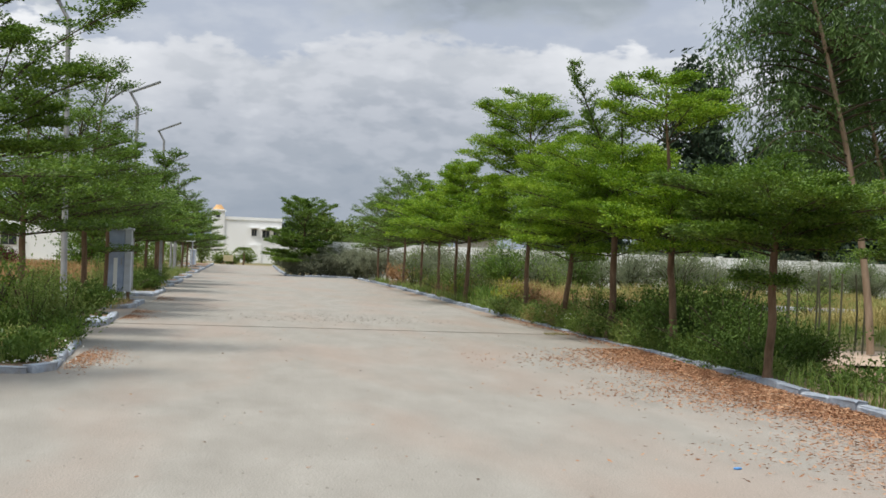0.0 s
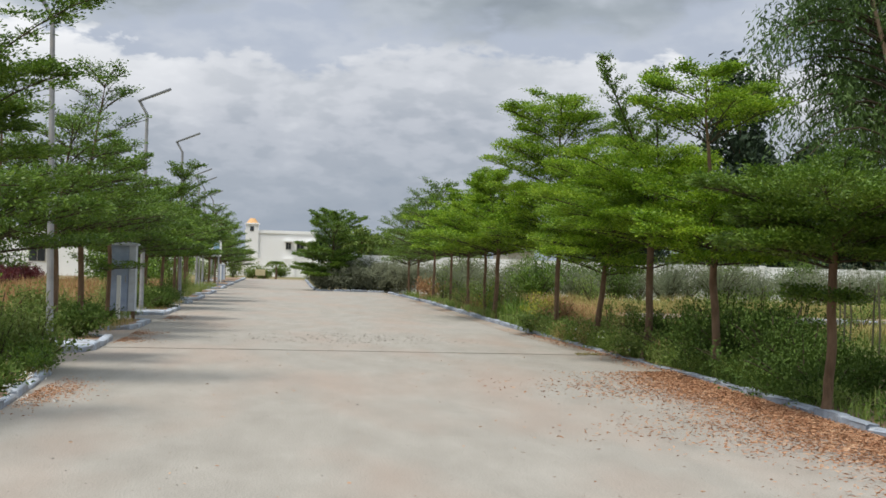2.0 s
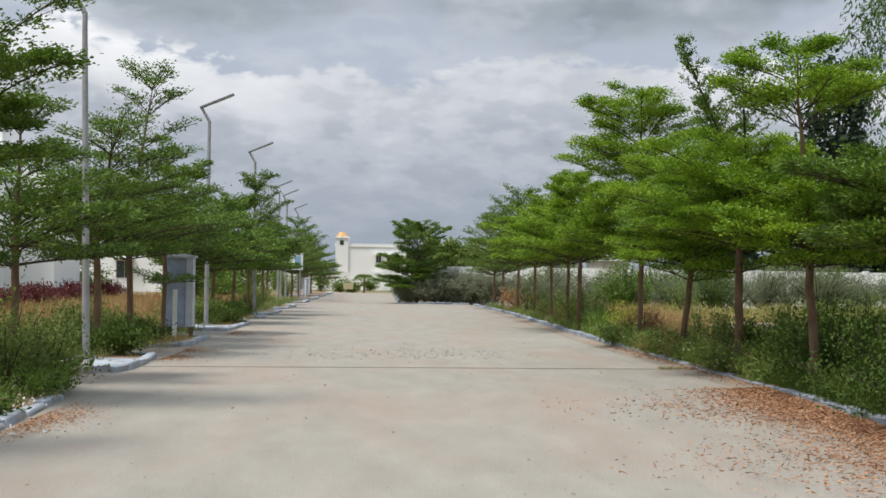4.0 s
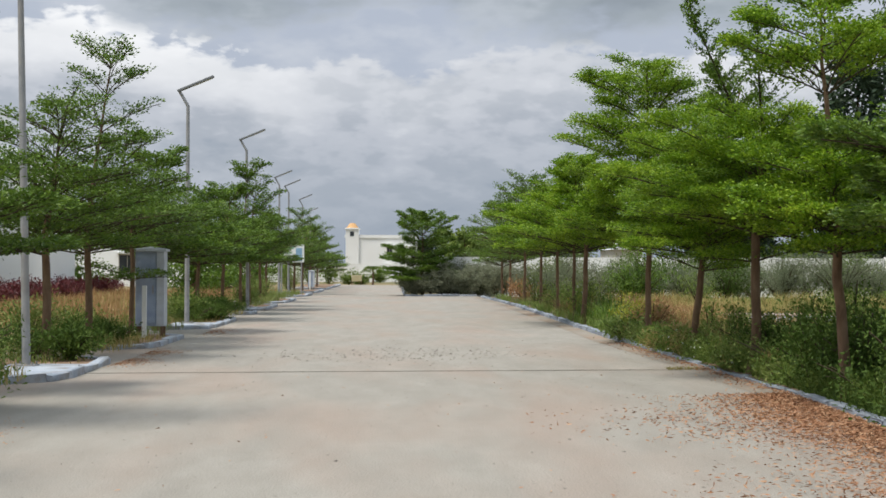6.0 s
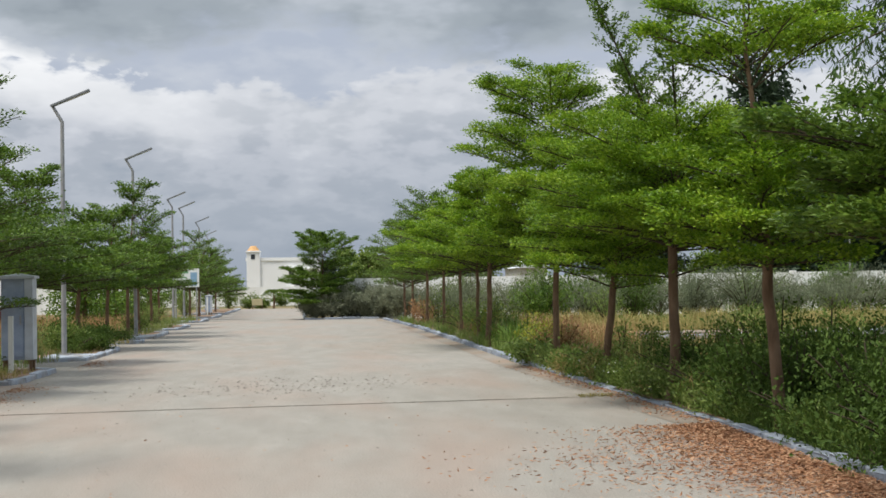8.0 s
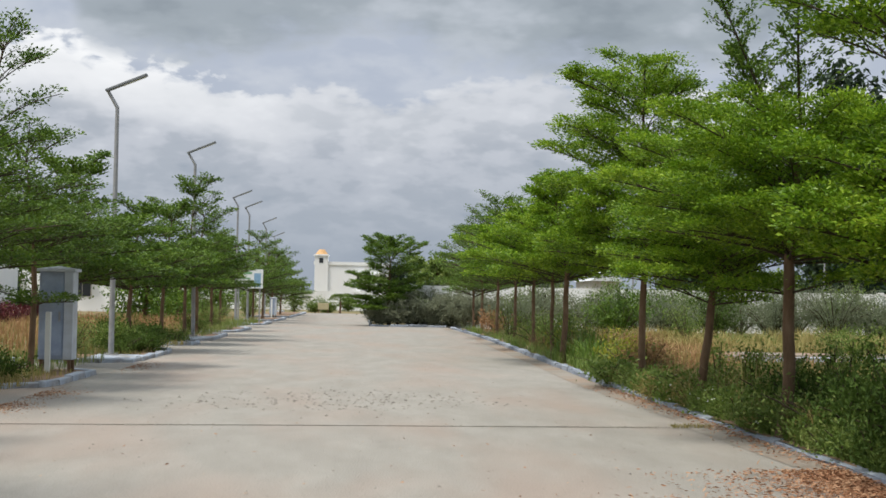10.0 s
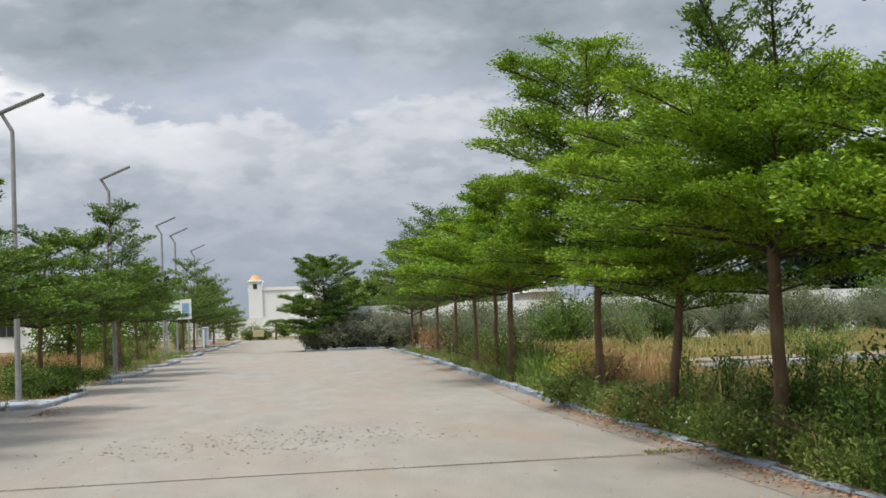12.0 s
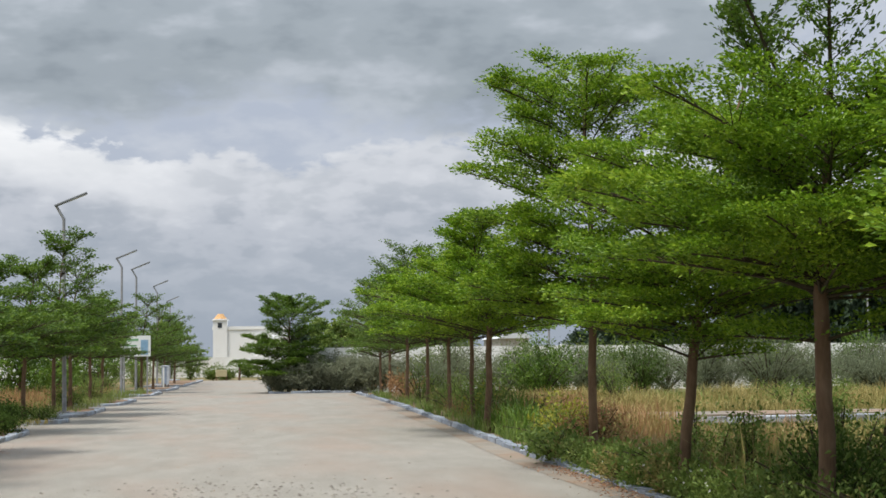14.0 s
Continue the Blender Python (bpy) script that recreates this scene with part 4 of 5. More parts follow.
def drooping_tree(x, y, h, seed):
    rng = np.random.default_rng(seed)
    ob = thing("tall_drooping_tree", (x, y, 0), "tall leaning tree with long drooping leaves", "tree")
    t = np.linspace(0, 1, 12)
    base = np.stack([-1.9 * t ** 1.5, 0.3 * t, h * t], 1)
    v, f = tube(base, 0.068 * (1 - 0.8 * t) + 0.01, 9)
    child(new("trunk", np_mesh("trunk", v, f, M_BARKPALE, True)), ob)
    limbs, cc = Soup(), []
    for k in range(88):
        q = rng.uniform(0.40, 1.0)
        o = np.array([np.interp(q, t, base[:, j]) for j in range(3)])
        a = -1.95 + rng.uniform(0.55, 5.73)   # the leaning stem shows on its south-western side
        L = rng.uniform(0.9, 2.9) * (1.15 - 0.5 * q)
        s = np.linspace(0, 1, 7)[:, None]
        d = np.array([[math.cos(a), math.sin(a), 0.55]])
        p = o + d * L * s + np.array([[0, 0, -1.0]]) * L * 0.62 * s ** 2.4
        limbs.add(*tube(p, 0.022 * (1 - 0.85 * s[:, 0]) + 0.003, 4))
        m = 9
        ss = rng.uniform(0.35, 1.0, m)
        c = np.stack([np.interp(ss, s[:, 0], p[:, j]) for j in range(3)], 1) + rng.normal(0, 0.20, (m, 3))
        cc.append(c)
    child(new("branchwork", limbs.mesh("branchwork", M_TWIG, True)), ob)
    cc = np.repeat(np.concatenate(cc), 36, 0)
    off = rng.normal(0, 1, cc.shape) * (0.12, 0.12, 0.17)
    al = off * (3, 3, 1) + rng.normal(0, 0.4, cc.shape) + (0, 0, -0.75)
    v, f = leaves(cc + off, al, 0.135, 0.034, rng)
    child(new("crown", np_mesh("crown", v, f, M_DROOP)), ob)


drooping_tree(10.6, 1.8, 8.6, 31)
drooping_tree(12.6, 4.6, 8.0, 32)


def far_tree(x, y, h, r, seed, n, leaf, mat, low=0.2, label="dark dense tree in the distance", group="distant trees"):
    rng = np.random.default_rng(seed)
    ob = thing("distant_tree", (x, y, -0.05), label, "tree", group)
    t = np.linspace(0, 1, 7)
    v, f = tube(np.stack([0.2 * np.sin(3 * t), 0 * t, h * 0.9 * t], 1), 0.16 * (1 - 0.85 * t) + 0.02, 7)
    child(new("trunk", np_mesh("trunk", v, f, M_BARK, True)), ob)
    m = 90
    z = rng.uniform(low, 1.0, m)
    rr = r * np.sqrt(rng.uniform(0.02, 1, m)) * np.clip(1.25 - z, 0.15, 0.85) * 1.2
    a = rng.uniform(0, 6.28, m)
    c = np.stack([rr * np.cos(a), rr * np.sin(a), h * z], 1)
    limbs = Soup()
    for p in c[::3]:
        o = np.array([0.1, 0, p[2] * 0.8])
        limbs.add(*tube(np.stack([o, (o + p) / 2 + (0, 0, 0.1), p]), (0.04, 0.025, 0.01), 4))
    child(new("branchwork", limbs.mesh("branchwork", M_TWIG)), ob)
    cc = np.repeat(c, max(4, n // m), 0)
    off = rng.normal(0, 1, cc.shape) * (r * 0.16, r * 0.16, h * 0.05)
    v, f = leaves(cc + off, rng.normal(0, 1, cc.shape) + (0, 0, 0.3), leaf, leaf * 0.55, rng)
    child(new("crown", np_mesh("crown", v, f, mat)), ob)


for i, (x, y, h, r) in enumerate([(27.2, 66, 14.2, 3.0), (29, 70, 10.5, 3), (33, 68, 9.5, 3), (37, 72, 10.0, 3.4), (42, 70, 9.0, 3.2), (22, 74, 6.0, 2.6), (46, 69, 9, 3), (31, 64.5, 6.5, 2.8), (35, 65, 6.2, 2.8), (39.5, 66, 6.4, 2.8)]):
    far_tree(x, y, h, r, 300 + i, 6500, 0.50, M_DARKLEAF, 0.04)
for i in range(22):
    rng_x = 3.5 + i * (1.7 if i < 12 else 2.9) + (i * 37 % 5) * 0.4
    far_tree(rng_x, 160 + (i * 53 % 7) * 2.5, 4.6 + (i * 29 % 6) * 0.32, 2.8, 330 + i, 1700, 0.55, M_WEED if i % 3 else M_DARKLEAF, 0.1)
for i in range(12):
    far_tree(-9 - i * 4.2, 128 + (i * 31 % 5) * 3, 5.0 + (i * 17 % 5) * 0.4, 3.0, 360 + i, 1800, 0.42, M_DARKLEAF if i % 2 else M_WEED, 0.1)
for i, (x, y, h, r) in enumerate([(-10, 58, 3.2, 2.0), (-9.5, 66, 3.4, 2.2), (-9, 78, 3.6, 2.4), (-12, 90, 4.2, 2.6), (-17, 60, 3.6, 2.2)]):
    far_tree(x, y, h, r, 380 + i, 3800, 0.20, M_LEAF_LEFT, 0.06, "leafy green bush tree in the field", "field bushes")

# far end of the road
palm = thing("small_palm", (-1.6, 104, -0.05), "small feathery palm before the white house", "palm")
v, f = tube([(0, 0, 0), (0.05, 0, 0.6), (0, 0, 1.3)], (0.10, 0.08, 0.06), 8)
child(new("trunk", np_mesh("trunk", v, f, M_BARK, True)), palm)
prng = np.random.default_rng(19)
for k in range(11):
    a = k * 2.4
    s = np.linspace(0, 1, 16)
    p = np.stack([np.cos(a) * 0.95 * s, np.sin(a) * 0.95 * s, 1.3 + 0.9 * s - 1.1 * s ** 2], 1)
    fr = Soup()
    fr.add(*tube(p, 0.018 * (1 - 0.8 * s) + 0.003, 4))
    c = np.repeat(p[3:], 4, 0)
    v, f = leaves(c + prng.normal(0, 0.03, c.shape), np.stack([-np.sin(a) * np.tile([1, -1, 1, -1], 13), np.cos(a) * np.tile([1, -1, 1, -1], 13), np.full(52, -0.5)], 1), 0.4, 0.05, prng)
    fr.add(v, f)
    child(new("frond", fr.mesh("frond", M_WEED)), palm)
crate = thing("yellow_cabinet", (-2.9, 103, -0.05), "dull yellow box on legs before the white house", "box")
part("body", box(-0.42, 0.42, -0.3, 0.3, 0.3, 0.82, 0.02), M_YELLOW, crate)
for sx in (-0.38, 0.38):
    for sy in (-0.22, 0.22):
        part("leg", box(sx - 0.04, sx + 0.04, sy - 0.04, sy + 0.04, 0, 0.299), M_BARK, crate)

# ---- shrubs ----
for i in range(45):   # grey-green thicket before the wall
    x = 7.2 + (i % 15) * 2.4 + (i * 41 % 7) * 0.18
    y = 44.0 + (i // 15) * 4.6 + (i * 23 % 5) * 0.5
    fresh = i % 7 == 3
    leafy_shrub("green_shrub" if fresh else "grey_green_shrub", x, y, 1.5, 1.2, (1.62 + (i * 13 % 6) * 0.12) * (1.15 if i % 5 == 0 else 1.0), 7000 if i < 15 else 4200, 0.10, M_BUSH if fresh else M_GREYLEAF, 400 + i,
                "dark green shrub among the thicket before the wall" if fresh else "tall grey-green thicket shrub before the white wall", group="green thicket shrubs" if fresh else "grey-green thicket", stems=26, narrow=0.36)
for i, (x, y, h) in enumerate([(1.5, 58.2, 1.0), (2.4, 57.9, 1.2), (3.3, 58.2, 1.45), (4.2, 58.0, 1.3), (4.9, 58.8, 1.5), (3.0, 59.0, 1.7), (5.6, 57.0, 1.5), (1.6, 60.5, 1.2), (1.8, 64, 1.2), (1.9, 69, 1.3), (2.0, 75, 1.3), (6.2, 58.4, 1.7), (7.0, 57.6, 1.6), (4.0, 59.2, 1.75), (5.4, 59.3, 1.7)]):
    leafy_shrub("dusty_shrub", x, y, 0.8, 0.7, h * 1.1, 3800, 0.12, M_DUSTY, 430 + i, "dusty grey-green shrub spilling over the kerb", group="dusty shrubs at the bend", stems=13, narrow=0.42)
for i, (x, y, h) in enumerate([(10.6, 42, 2.2), (15.0, 52, 2.4), (21, 47, 2.4), (26, 51, 2.9), (12.6, 55, 2.5), (8.4, 51, 2.3), (30, 47, 2.5), (18, 56, 2.5)]):
    leafy_shrub("wall_bush", x, y, 1.3, 1.1, h, 3600, 0.13, M_WEED if i % 3 else M_LEAF_LEFT, 900 + i, "tall leafy green bush before the compound wall", "bush", "green bushes by the wall", z=-0.05, stems=18)
KERBWEEDS = [(6.5, -11.5, 0.7), (6.4, -10, 0.6), (6.7, -8.9, 0.8), (6.3, -7.4, 0.35), (6.6, -5.0, 0.35), (6.4, -3.6, 0.5), (6.8, -2.5, 0.7), (6.3, -1.4, 0.75), (7.0, -0.6, 1.0),
             (6.4, 0.3, 0.85), (6.9, 1.4, 1.0), (6.4, 2.4, 0.85), (7.1, 3.3, 0.95), (6.5, 4.3, 0.7), (7.0, 5.2, 0.9), (6.4, 6.4, 0.55), (7.2, 7.2, 0.85), (6.3, 8.6, 0.5), (7.0, 9.4, 0.75),
             (6.2, 13.6, 0.85), (6.6, 17.2, 0.8), (6.4, 24, 0.9), (6.5, 27, 1.0), (6.4, 30.5, 0.9), (6.5, 34.5, 1.1), (6.3, 40, 1.0), (8.4, 4.5, 0.8), (9.5, 6.8, 0.9), (12.2, 2.5, 1.3), (13.5, 0.5, 1.2), (11.8, -1.6, 1.0), (9.0, 14, 0.6), (8.2, 19.5, 0.6), (13, 21.5, 0.7), (15, 29, 0.9), (7.0, 22.5, 1.0), (18, 33, 1.3), (12, 36, 1.2), (7.4, 33, 1.2), (7.3, 37, 1.4), (20, 27, 1.2), (16, 18, 0.9)]
# clumps below y 1 switch to M_BUSH, whose colour holds the tree shade
for i, (x, y, h) in enumerate(KERBWEEDS):
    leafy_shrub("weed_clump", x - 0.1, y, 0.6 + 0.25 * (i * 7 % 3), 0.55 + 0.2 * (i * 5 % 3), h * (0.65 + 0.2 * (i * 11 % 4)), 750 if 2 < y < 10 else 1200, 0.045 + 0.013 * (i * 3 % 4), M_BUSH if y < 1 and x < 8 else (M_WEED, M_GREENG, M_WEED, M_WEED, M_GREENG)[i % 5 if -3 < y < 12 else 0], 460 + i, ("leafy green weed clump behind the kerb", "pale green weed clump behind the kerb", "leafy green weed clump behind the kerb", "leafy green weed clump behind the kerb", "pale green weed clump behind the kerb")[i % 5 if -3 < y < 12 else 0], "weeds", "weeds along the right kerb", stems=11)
rng = np.random.default_rng(61)
for i in range(46):   # low plants spilling over the old kerb
    y = -5.0 + i * 0.40 + rng.uniform(-0.15, 0.15)
    # most plants below y 1 are darkened by colour for the shade there
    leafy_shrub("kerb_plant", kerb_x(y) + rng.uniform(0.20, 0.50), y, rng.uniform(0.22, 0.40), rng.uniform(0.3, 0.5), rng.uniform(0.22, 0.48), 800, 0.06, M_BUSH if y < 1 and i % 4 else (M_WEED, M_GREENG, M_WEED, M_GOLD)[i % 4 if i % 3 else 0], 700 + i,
                "low weedy plant spilling over the kerb", "weeds", "low plants on the kerb", stems=9)
LEFTWEEDS = [(-4.9, 5.9, 0.7), (-4.35, 6.1, 0.55), (-5.4, 4.6, 0.8), (-4.7, 10.6, 0.6), (-5.3, 9.2, 0.7), (-4.35, 22.6, 0.6), (-4.25, 23.8, 0.65), (-4.6, 21.6, 0.6), (-4.4, 29.2, 0.6), (-5.2, 23.2, 0.8),
             (-5.0, -1.2, 1.55), (-4.6, -0.4, 1.4), (-4.3, -1.8, 1.0), (-5.3, -2.0, 1.2), (-3.9, -1.2, 0.8), (-4.2, -0.6, 0.9), (-3.85, -2.2, 0.45), (-4.6, -3.4, 0.5), (-5.2, -4.0, 0.55), (-5.9, -3.0, 0.75), (-4.1, -3.8, 0.35),
             (-3.75, -4.8, 0.25), (-4.4, -5.2, 0.3), (-5.0, -5.4, 0.42), (-5.7, -5.0, 0.6), (-3.8, -6.1, 0.2), (-4.6, -6.3, 0.25), (-5.2, 3.2, 0.7), (-5.7, 5.2, 0.8), (-5.6, 8.4, 0.9), (-5.0, 10.8, 0.6), (-5.7, 12.0, 0.9),
             (-5.3, 18.8, 0.9), (-4.9, 22.0, 0.7), (-4.6, 24.4, 0.8), (-5.6, 21, 1.0), (-5.2, 30, 0.6), (-5.0, 38.5, 0.7), (-5.4, 47, 0.8), (-6.5, 54, 1.4), (-6.4, 60, 1.5), (-5.6, 66, 1.2), (-6.2, 72, 1.5)]
for i, (x, y, h) in enumerate(LEFTWEEDS):
    leafy_shrub("bed_weed", x, y, (0.34 if y < 0 else 0.45) + 0.10 * (i * 7 % 3), 0.45 + 0.1 * (i * 5 % 3), h * (0.8 + 0.12 * (i * 11 % 4)), 1500 if y < 0 else 1600, 0.05 + 0.010 * (i * 3 % 4), M_BUSH if i < 10 or (y < 0 and i % 4 == 1) else (M_WEED, M_LEAF_LEFT if y < 0 else M_WEED, M_GREENG)[i % 3], 520 + i, "leafy green weeds growing in a kerbed bed", "weeds", "weeds in the left beds", stems=12)
for i in range(22):
    leafy_shrub("red_shrub", -14.6 + (i * 17 % 5) * 0.3 - 0.05 * i, 27 + i * 1.7, 0.9, 0.9, 0.85, 900, 0.13, M_REDLEAF, 560 + i, "dark red leaved hedge shrub", group="red hedge", stems=10)
for i, (x, y, h) in enumerate([(-5.2, 103, 2.0), (-3.6, 104, 1.2), (-2.6, 105, 0.9), (1.6, 102, 1.4), (2.6, 96, 1.4), (-7.5, 112, 1.8), (-9.5, 108, 2.2), (-1.2, 118, 1.2), (3.6, 112, 1.8), (-12, 114, 2.0), (5.5, 108, 2.0)]):
    leafy_shrub("green_bush", x, y, 1.0, 0.8, h, 1500, 0.16, M_WEED, 590 + i, "green bush at the far end of the road", group="far bushes", z=-0.05, stems=12)

# ---- grasses ----
scatter_grass("golden_grass", 72000, (6.3, 27, 10, 42), 0.62, 0.010, M_GOLD, 600, "tall dry golden grass in the plot", patch=-0.6, lean=0.9, clear=((9.0, 19, 16.5, 26.0),))
scatter_grass("short_plot_grass", 7000, (9.0, 19, 15.5, 26), 0.16, 0.010, M_GREENG, 608, "short green grass before the plot kerb", lean=0.9)
scatter_grass("dry_straw", 14000, (5.85, 9.0, 2, 14), 0.46, 0.007, M_GOLD, 609, "pale dry straw among the verge weeds", z=0.05, lean=0.9, patch=-0.3)
scatter_grass("rusty_grass", 14000, (5.9, 9.5, 11.5, 34), 0.75, 0.006, M_RUSTG, 601, "rust coloured dry grass stalks", patch=0.2, lean=0.9)
scatter_grass("green_grass", 52000, (5.9, 26, -12, 42), 0.5, 0.010, M_GREENG, 602, "unmown green grass behind the kerb", patch=-1.4, lean=0.9, clear=((5.8, 14.5, -6.0, 4.0), (6.4, 20, 11.0, 36.0)))
scatter_grass("field_grass", 30000, (-22, -5.6, -2, 60), 0.34, 0.011, M_GOLD, 603, "short dry yellow grass in the field", patch=-1.5)
scatter_grass("field_rust_grass", 10000, (-16, -5.6, 16, 62), 0.55, 0.011, M_RUSTG, 604, "rust coloured dry field grass", patch=0.0)
PADS = [(-5.6, -3.4, y - 1.9, y + 0.4) for y in (4.4, 20.2, 34.7)]   # kept clear round the lamp pads
scatter_grass("bed_grass", 10000, (-6.4, -4.35, -7, 60), 0.30, 0.008, M_GREENG, 605, "green grass tufts in the kerbed beds", z=0.07, patch=0.0, clear=PADS + [(-6.4, -3.4, -7.2, -2.6)])
scatter_grass("bed_front_grass", 2600, (-6.3, -3.75, -6.7, -2.2), 0.24, 0.006, M_WEED, 615, "short green grass filling the nearest bed", z=0.07, lean=0.9, patch=-1.6)
scatter_grass("bed_front_straw", 3600, (-6.3, -3.5, -6.9, -1.8), 0.24, 0.006, M_GOLD, 616, "dry yellow straw filling the nearest bed", z=0.07, lean=0.9, patch=-0.8)
scatter_grass("bed_straw", 9000, (-6.4, -4.0, -7, 30), 0.22, 0.008, M_GOLD, 610, "dry straw in the kerbed beds", z=0.07, lean=0.9, patch=-0.4, clear=PADS)
scatter_grass("far_field_grass", 9000, (24, 60, -5, 58), 0.6, 0.02, M_GREENG, 606, "rough green grass across the far plot", patch=-1.5)

leafy_shrub("yellow_green_shrub", 6.0, 14.9, 0.45, 0.5, 0.95, 1700, 0.075, M_YELLOWLEAF, 801, "yellow-green leafy shrub behind the kerb", stems=11)
leafy_shrub("yellow_green_shrub", 6.3, 25.5, 0.5, 0.5, 0.7, 1300, 0.09, M_YELLOWLEAF, 802, "yellow-green leafy shrub behind the kerb", stems=9)
leafy_shrub("broadleaf_sprig", 5.45, 12.6, 0.5, 0.4, 0.55, 420, 0.12, M_WEED, 803, "sparse broad-leaved sprig leaning over the kerb", stems=12)
leafy_shrub("broadleaf_sprig", -3.75, -1.5, 0.4, 0.4, 0.55, 420, 0.10, M_WEED, 804, "sparse broad-leaved sprig leaning over the kerb", stems=12)
# those below y 1 use the leaf colour with shade in it
for i, (x, y, h) in enumerate([(6.9, 0.7, 1.15), (7.5, 1.9, 1.3), (6.75, 2.0, 0.9), (7.1, -0.6, 1.1)]):
    leafy_shrub("leafy_bush", x, y, 0.55, 0.6, h, 2600, 0.06, M_BUSH if y < 1 else M_WEED, 820 + i, "dense fresh green leafy bush behind the kerb", "bush", "leafy bushes by the tree", stems=14)
# shade beneath the crowns is part of these bushes' leaf colour
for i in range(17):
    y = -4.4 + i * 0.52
    leafy_shrub("dark_bush", 6.35 + (i * 7 % 4) * (0.24 if y < -1 else 0.42), y, 0.6, 0.55, (0.55 + (i * 11 % 5) * 0.13) * (1.0 if y < -2.5 else 1.25), 2600, 0.058, M_BUSH, 850 + i, "dense dark green leafy bush, tree shade put into its colour", "bush", "dark bushes on the verge", stems=14)
for i, (x, y, h) in enumerate([(6.5, 6.9, 1.0), (7.3, 5.4, 1.05), (6.6, 9.3, 0.85), (8.0, 8.2, 1.0)]):
    leafy_shrub("upright_weed", x, y, 0.22, 0.22, h, 650, 0.065, M_WEED, 830 + i, "tall narrow green weed between the trunks", "weeds", "upright weeds between the trunks", stems=6)
leafy_shrub("rusty_shrub", 6.2, 13.2, 0.50, 0.6, 1.0, 2200, 0.055, M_RUSTG, 805, "rust brown twiggy dry shrub", stems=9)
leafy_shrub("rusty_shrub", 6.0, 43.5, 0.8, 1.2, 1.0, 1500, 0.10, M_RUSTG, 806, "rust brown twiggy dry shrub", stems=16)
scatter_grass("tall_reed_grass", 1100, (5.75, 6.6, 17.5, 23.5), 0.9, 0.013, M_LEAF_LEFT, 611, "tall dark green reedy grass clump", lean=0.7)
frng = np.random.default_rng(811)
c = np.stack([frng.normal(-3.65, 0.22, 110), frng.uniform(-6.9, -3.4, 110), frng.uniform(0.09, 0.20, 110)], 1)
v, f = leaves(c, frng.normal(0, 1, (110, 3)), 0.038, 0.034, frng)
tagged(new("bed_flowers", np_mesh("bed_flowers", v, f, M_FLOWER)), "tiny white flowers along the bed kerb", "flowers", kind="stuff")
frng = np.random.default_rng(812)
c = np.stack([frng.normal(6.1, 0.35, 170), frng.uniform(3.5, 10.5, 170), frng.uniform(0.12, 0.42, 170)], 1)
v, f = leaves(c, frng.normal(0, 1, (170, 3)), 0.035, 0.030, frng)
tagged(new("white_flowers", np_mesh("white_flowers", v, f, M_FLOWER)), "tiny white weed flowers behind the kerb", "flowers", kind="stuff")

scatter_grass("dry_stalks", 2800, (5.9, 8.6, 1.5, 13), 0.75, 0.007, M_GOLD, 613, "thin dry golden stalks above the verge weeds", z=0.05, lean=0.6, patch=0.2)
scatter_grass("brown_stalks", 1500, (5.9, 7.6, 0.5, 12), 0.55, 0.006, M_RUSTG, 614, "thin brown dead stalks above the verge weeds", z=0.05, lean=0.8, patch=0.3)

# ---- stakes ----
for i, (x, y, h) in enumerate([(9.1, 0.7, 1.55), (9.32, 0.78, 1.5), (9.6, 0.95, 1.5), (10.9, 3.2, 1.5), (10.7, 2.4, 1.45), (9.25, 2.6, 1.4), (11.7, 8.4, 1.5), (12.0, 9.8, 1.5), (11.2, 6.0, 1.4), (11.5, 1.6, 1.5)]):
    v, f = tube([(0, 0, -0.06), (0.02, 0, h * 0.5), (0.0 + 0.03 * ((i % 3) - 1), 0.01, h)], (0.022, 0.02, 0.017), 7)
    o = tagged(new("stake", np_mesh("stake", v, f, M_BAMBOO, True)), "thin dark weathered wooden stake in the sand", "stake", "stakes round the sand patch")
    o.location = (x, y, 0)
for i, (x, y, h) in enumerate([(24.3, 60.6, 5.0), (30.4, 60.6, 5.2), (14.4, 60.6, 3.4), (-9.8, 121, 4.6)]):
    v, f = tube([(0, 0, 0), (0, 0, h * 0.5), (0, 0, h)], (0.06, 0.055, 0.05), 8)
    o = tagged(new("utility_pole", np_mesh("utility_pole", v, f, M_GALV, True)), "plain grey pole behind the white wall", "pole", "poles")
    o.location = (x, y, -0.06)

# ---- fallen leaves and pebbles ----
rng = np.random.default_rng(70)
n = 42000
yy = np.concatenate([rng.uniform(-16, 0.5, n - 1500), rng.uniform(0.5, 12, 1500)])
spread = np.where(rng.random(n) < 0.6, 0.42, 0.85) * np.where(yy > 0.5, 0.22, 1.0)
xx = np.array([kerb_x(v) for v in yy]) - np.abs(rng.normal(0, 1, n)) * spread * (0.8 + 0.6 * np.sin(yy * 0.6) ** 2) - 0.02
c = np.stack([xx, yy, 0.012 + np.abs(rng.normal(0, 0.012, n)) + 0.02 * np.exp(-(5.6 - xx)) + np.where(yy > 4.2, 0.010, 0)], 1)
v, f = leaves(c, rng.normal(0, 1, (n, 3)) * (1, 1, 0.18), 0.058, 0.014, rng, 0.15)
v[:, 2] = np.maximum(v[:, 2], 0.004)
tagged(new("fallen_leaves", np_mesh("fallen_leaves", v, f, M_LITTER)), "orange brown dry fallen leaves swept against the kerb", "leaf litter", kind="stuff")
n = 420
c = np.stack([rng.uniform(-3.4, 5.2, n), rng.uniform(-17, 30, n), np.full(n, 0.008)], 1)
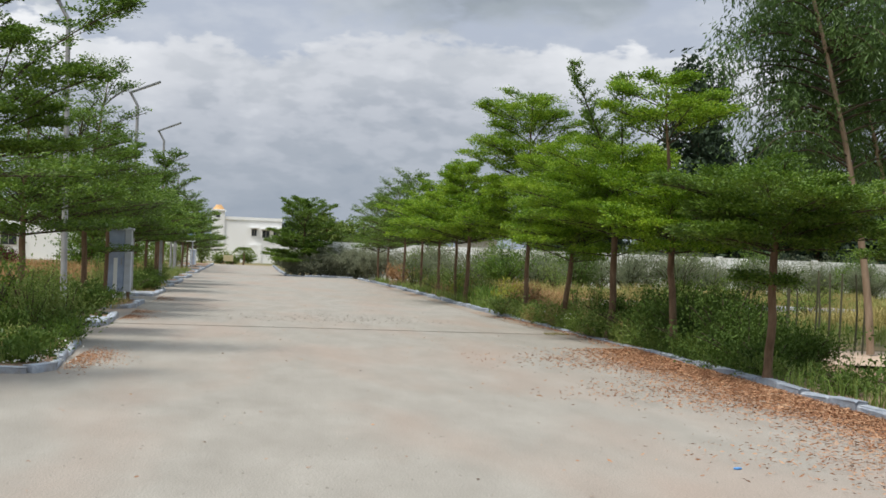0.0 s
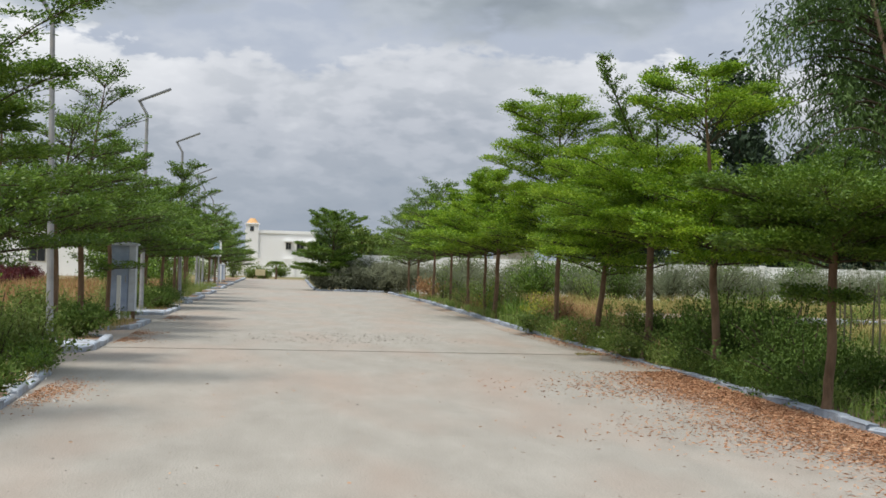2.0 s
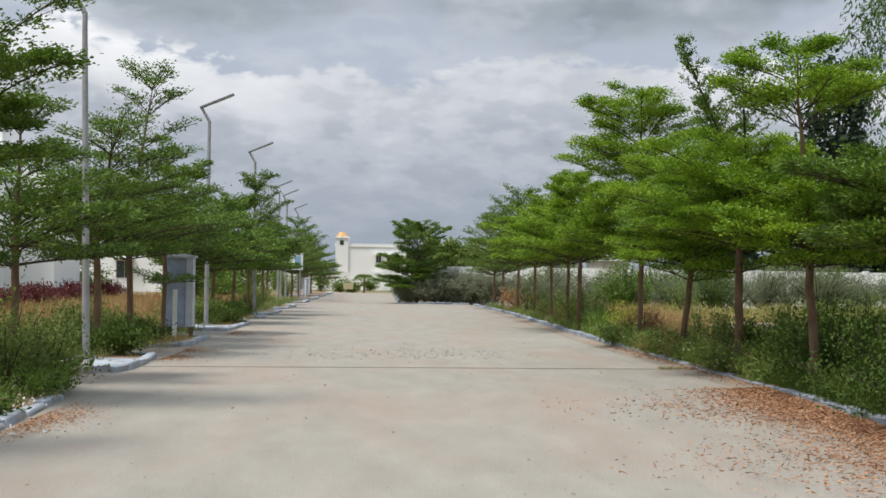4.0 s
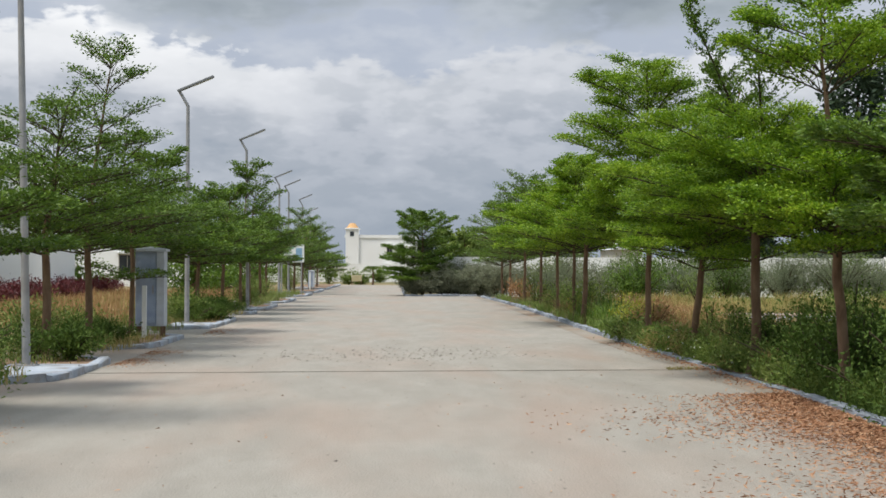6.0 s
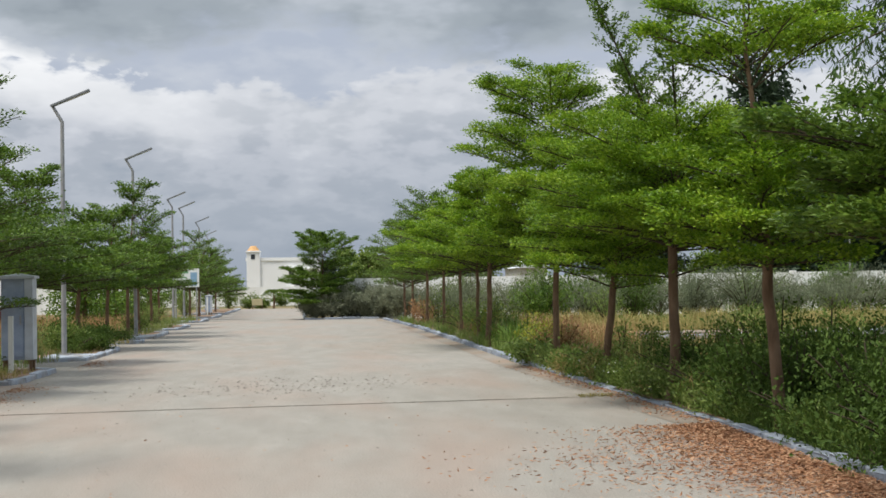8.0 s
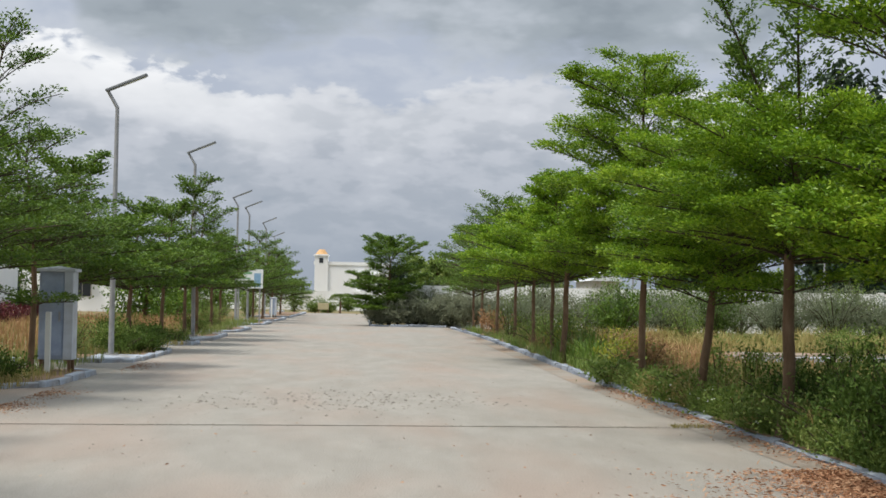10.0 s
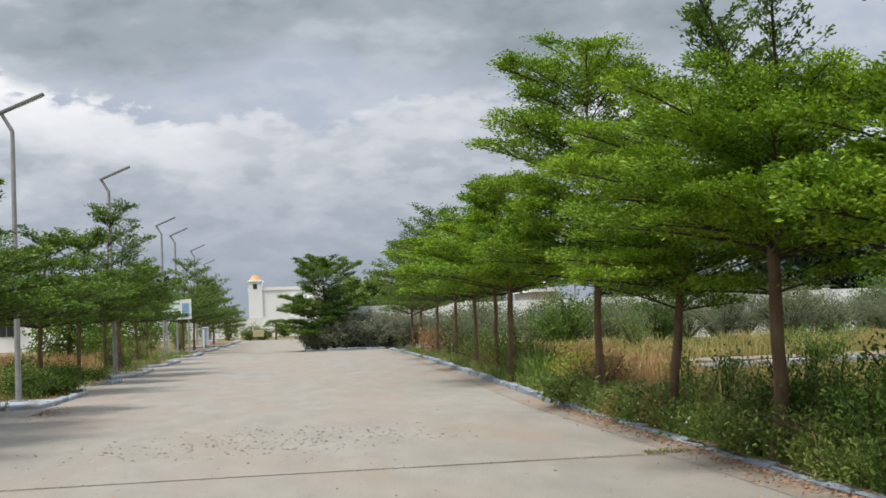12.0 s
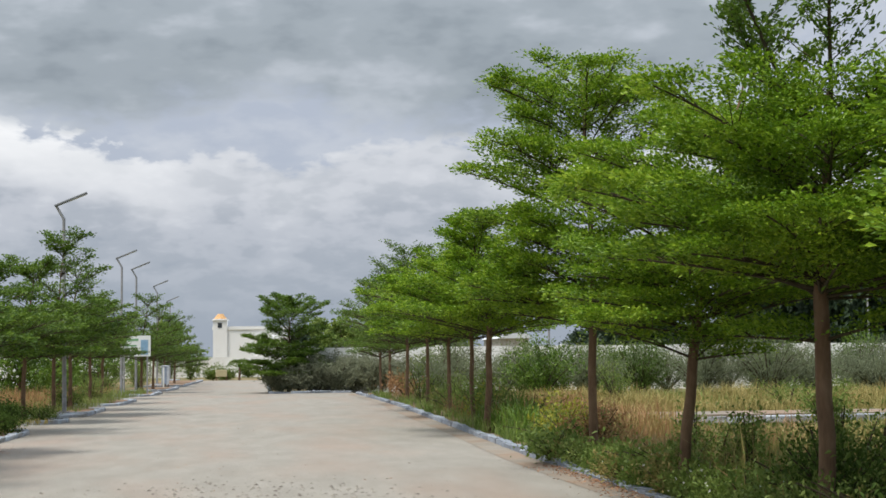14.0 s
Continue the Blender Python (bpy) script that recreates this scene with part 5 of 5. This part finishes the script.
v, f = leaves(c, rng.normal(0, 1, (n, 3)) * (1, 1, 0.15), 0.045, 0.018, rng, 0.15)
v[:, 2] = np.maximum(v[:, 2], 0.004)
tagged(new("scattered_leaves", np_mesh("scattered_leaves", v, f, M_LITTER)), "a few dry leaves scattered over the concrete", "leaf litter", kind="stuff")
n = 650
P = np.concatenate([np.concatenate([np.stack([rng.normal(cx, 0.55, 70), rng.normal(cy, 0.8, 70)], 1) for cx, cy in ((0.3, 9.2), (1.1, 8.4), (-0.9, 8.0), (0.5, 7.6), (2.4, 8.8), (1.6, 9.8))]), np.stack([rng.uniform(-3.3, 5.0, 230), rng.uniform(-12, 35, 230)], 1)])
oct_v = np.array([(1, 0, 0), (0, 1, 0), (-1, 0, 0), (0, -1, 0), (0, 0, 0.55), (0, 0, -0.3)], float)
oct_f = np.array([(0, 1, 4), (1, 2, 4), (2, 3, 4), (3, 0, 4)])
size = np.where(np.arange(n) < 420, rng.uniform(0.010, 0.036, n), rng.uniform(0.006, 0.022, n))
vv = (oct_v[None] * rng.uniform(0.6, 1.2, (n, 6, 3)) * size[:, None, None] + np.concatenate([P, np.where(P[:, 1:] > 4.6, 0.013, 0.003)], 1)[:, None]).reshape(-1, 3)
ff = (oct_f[None] + np.arange(n)[:, None, None] * 6).reshape(-1, 3)
tagged(new("road_pebbles", np_mesh("road_pebbles", vv, ff, M_PEBBLE)), "loose grey pebbles and crumbs on the road", "pebbles", kind="stuff")

# thin verge grass leaning over the kerb stones
rng = np.random.default_rng(77)
n = 8500
yy = np.concatenate([rng.uniform(-4.0, 13.0, 5500), rng.uniform(-14, 50, 3000)])
xx = np.array([kerb_x(v) for v in yy]) + 0.14 + np.abs(rng.normal(0, 0.22, n))
keep = np.sin(yy * 1.9) + np.sin(yy * 0.83 + 1) + rng.normal(0, 0.6, n) > -0.5
v, f = blades(np.stack([xx, yy], 1)[keep], 0.05, np.full(int(keep.sum()), 0.36), 0.008, rng, 1.0)
tagged(new("verge_grass", np_mesh("verge_grass", v, f, M_WEED)), "long green grass leaning over the kerb", "grass", kind="stuff")

# scraps: white litter on the bed kerb, a blue plastic bit on the road
rng = np.random.default_rng(88)
for i in range(5):
    x, y = (-3.2 + rng.normal(0, 0.25), -5.9 + rng.normal(0, 0.7))
    bm = box(-0.03, 0.03, -0.02, 0.02, 0, 0.012, 0.003)
    for v in bm.verts:
        v.co += Vector(rng.normal(0, 0.006, 3))
    o = tagged(new("paper_scrap", bm_mesh("paper_scrap", bm, M_BOARD)), "small crumpled white scrap beside the bed kerb", "litter", "scraps by the bed")
    o.location, o.rotation_euler = (x, y, 0.075 if x < -3.3 else 0.004), (0, 0, rng.uniform(0, 6))
bm = box(-0.03, 0.03, -0.02, 0.02, 0, 0.014, 0.004)
o = tagged(new("plastic_scrap", bm_mesh("plastic_scrap", bm, M_BLUEBIT)), "crumpled blue plastic scrap on the concrete", "litter")
o.location, o.rotation_euler = (2.7, -13.45, 0.002), (0, 0, 0.6)

# dirt crumbs and grass along the open slab joint, thickest by the kerb
rng = np.random.default_rng(91)
n = 1300
jx = np.where(rng.random(n) < 0.55, 5.5 - np.abs(rng.normal(0, 0.9, n)), np.sign(rng.random(n) - 0.6) * 2.2 + 0.9 + rng.normal(0, 0.55, n))
jy = np.interp(jx, (-6.6, 0.5, 5.6), (3.75, 4.56, 5.05)) + rng.normal(0, 0.035, n) * (1 + 2.2 * np.exp(-(5.5 - jx) / 0.8))
sz = rng.uniform(0.006, 0.017, n)
vv = (oct_v[None] * rng.uniform(0.6, 1.3, (n, 6, 3)) * sz[:, None, None] + np.stack([jx, jy, np.full(n, 0.006)], 1)[:, None]).reshape(-1, 3)
ff = (oct_f[None] + np.arange(n)[:, None, None] * 6).reshape(-1, 3)
tagged(new("joint_dirt", np_mesh("joint_dirt", vv, ff, M_JOINT)), "dark dirt crumbs along the slab joint", "dirt", kind="stuff")
k = jx > 5.0
v, f = blades(np.stack([jx, jy], 1)[k], 0.0, np.full(int(k.sum()), 0.06), 0.004, rng, 1.0)
tagged(new("joint_grass", np_mesh("joint_grass", v, f, M_GOLD)), "dry grass sprouting in the slab joint", "grass", kind="stuff")
# leaf litter along the left beds
n = 3600
yy = np.concatenate([rng.normal(-4.6, 0.9, 1600), rng.normal(6.4, 0.6, 800), rng.normal(8.9, 0.5, 600), rng.normal(17.0, 0.9, 600)])
xx = np.where(yy < 0, -3.30, -3.62) + np.abs(rng.normal(0, 0.28, n))
c = np.stack([xx, yy, 0.012 + np.abs(rng.normal(0, 0.008, n))], 1)
v, f = leaves(c, rng.normal(0, 1, (n, 3)) * (1, 1, 0.18), 0.042, 0.012, rng, 0.15)
v[:, 2] = np.maximum(v[:, 2], 0.004)
tagged(new("bed_leaf_litter", np_mesh("bed_leaf_litter", v, f, M_LITTER)), "brown leaf litter beside the planting beds", "leaf litter", kind="stuff")

n = 2600
P = np.stack([rng.uniform(-3.3, 5.3, n), rng.uniform(-19, 16, n)], 1)
sz = rng.uniform(0.003, 0.012, n)
vv = (oct_v[None] * rng.uniform(0.6, 1.3, (n, 6, 3)) * sz[:, None, None] + np.concatenate([P, np.where(P[:, 1:] > 4.2, 0.012, 0.002)], 1)[:, None]).reshape(-1, 3)
ff = (oct_f[None] + np.arange(n)[:, None, None] * 6).reshape(-1, 3)
tagged(new("road_grit", np_mesh("road_grit", vv, ff, M_PEBBLE)), "fine grit strewn over the concrete road", "grit", kind="stuff")
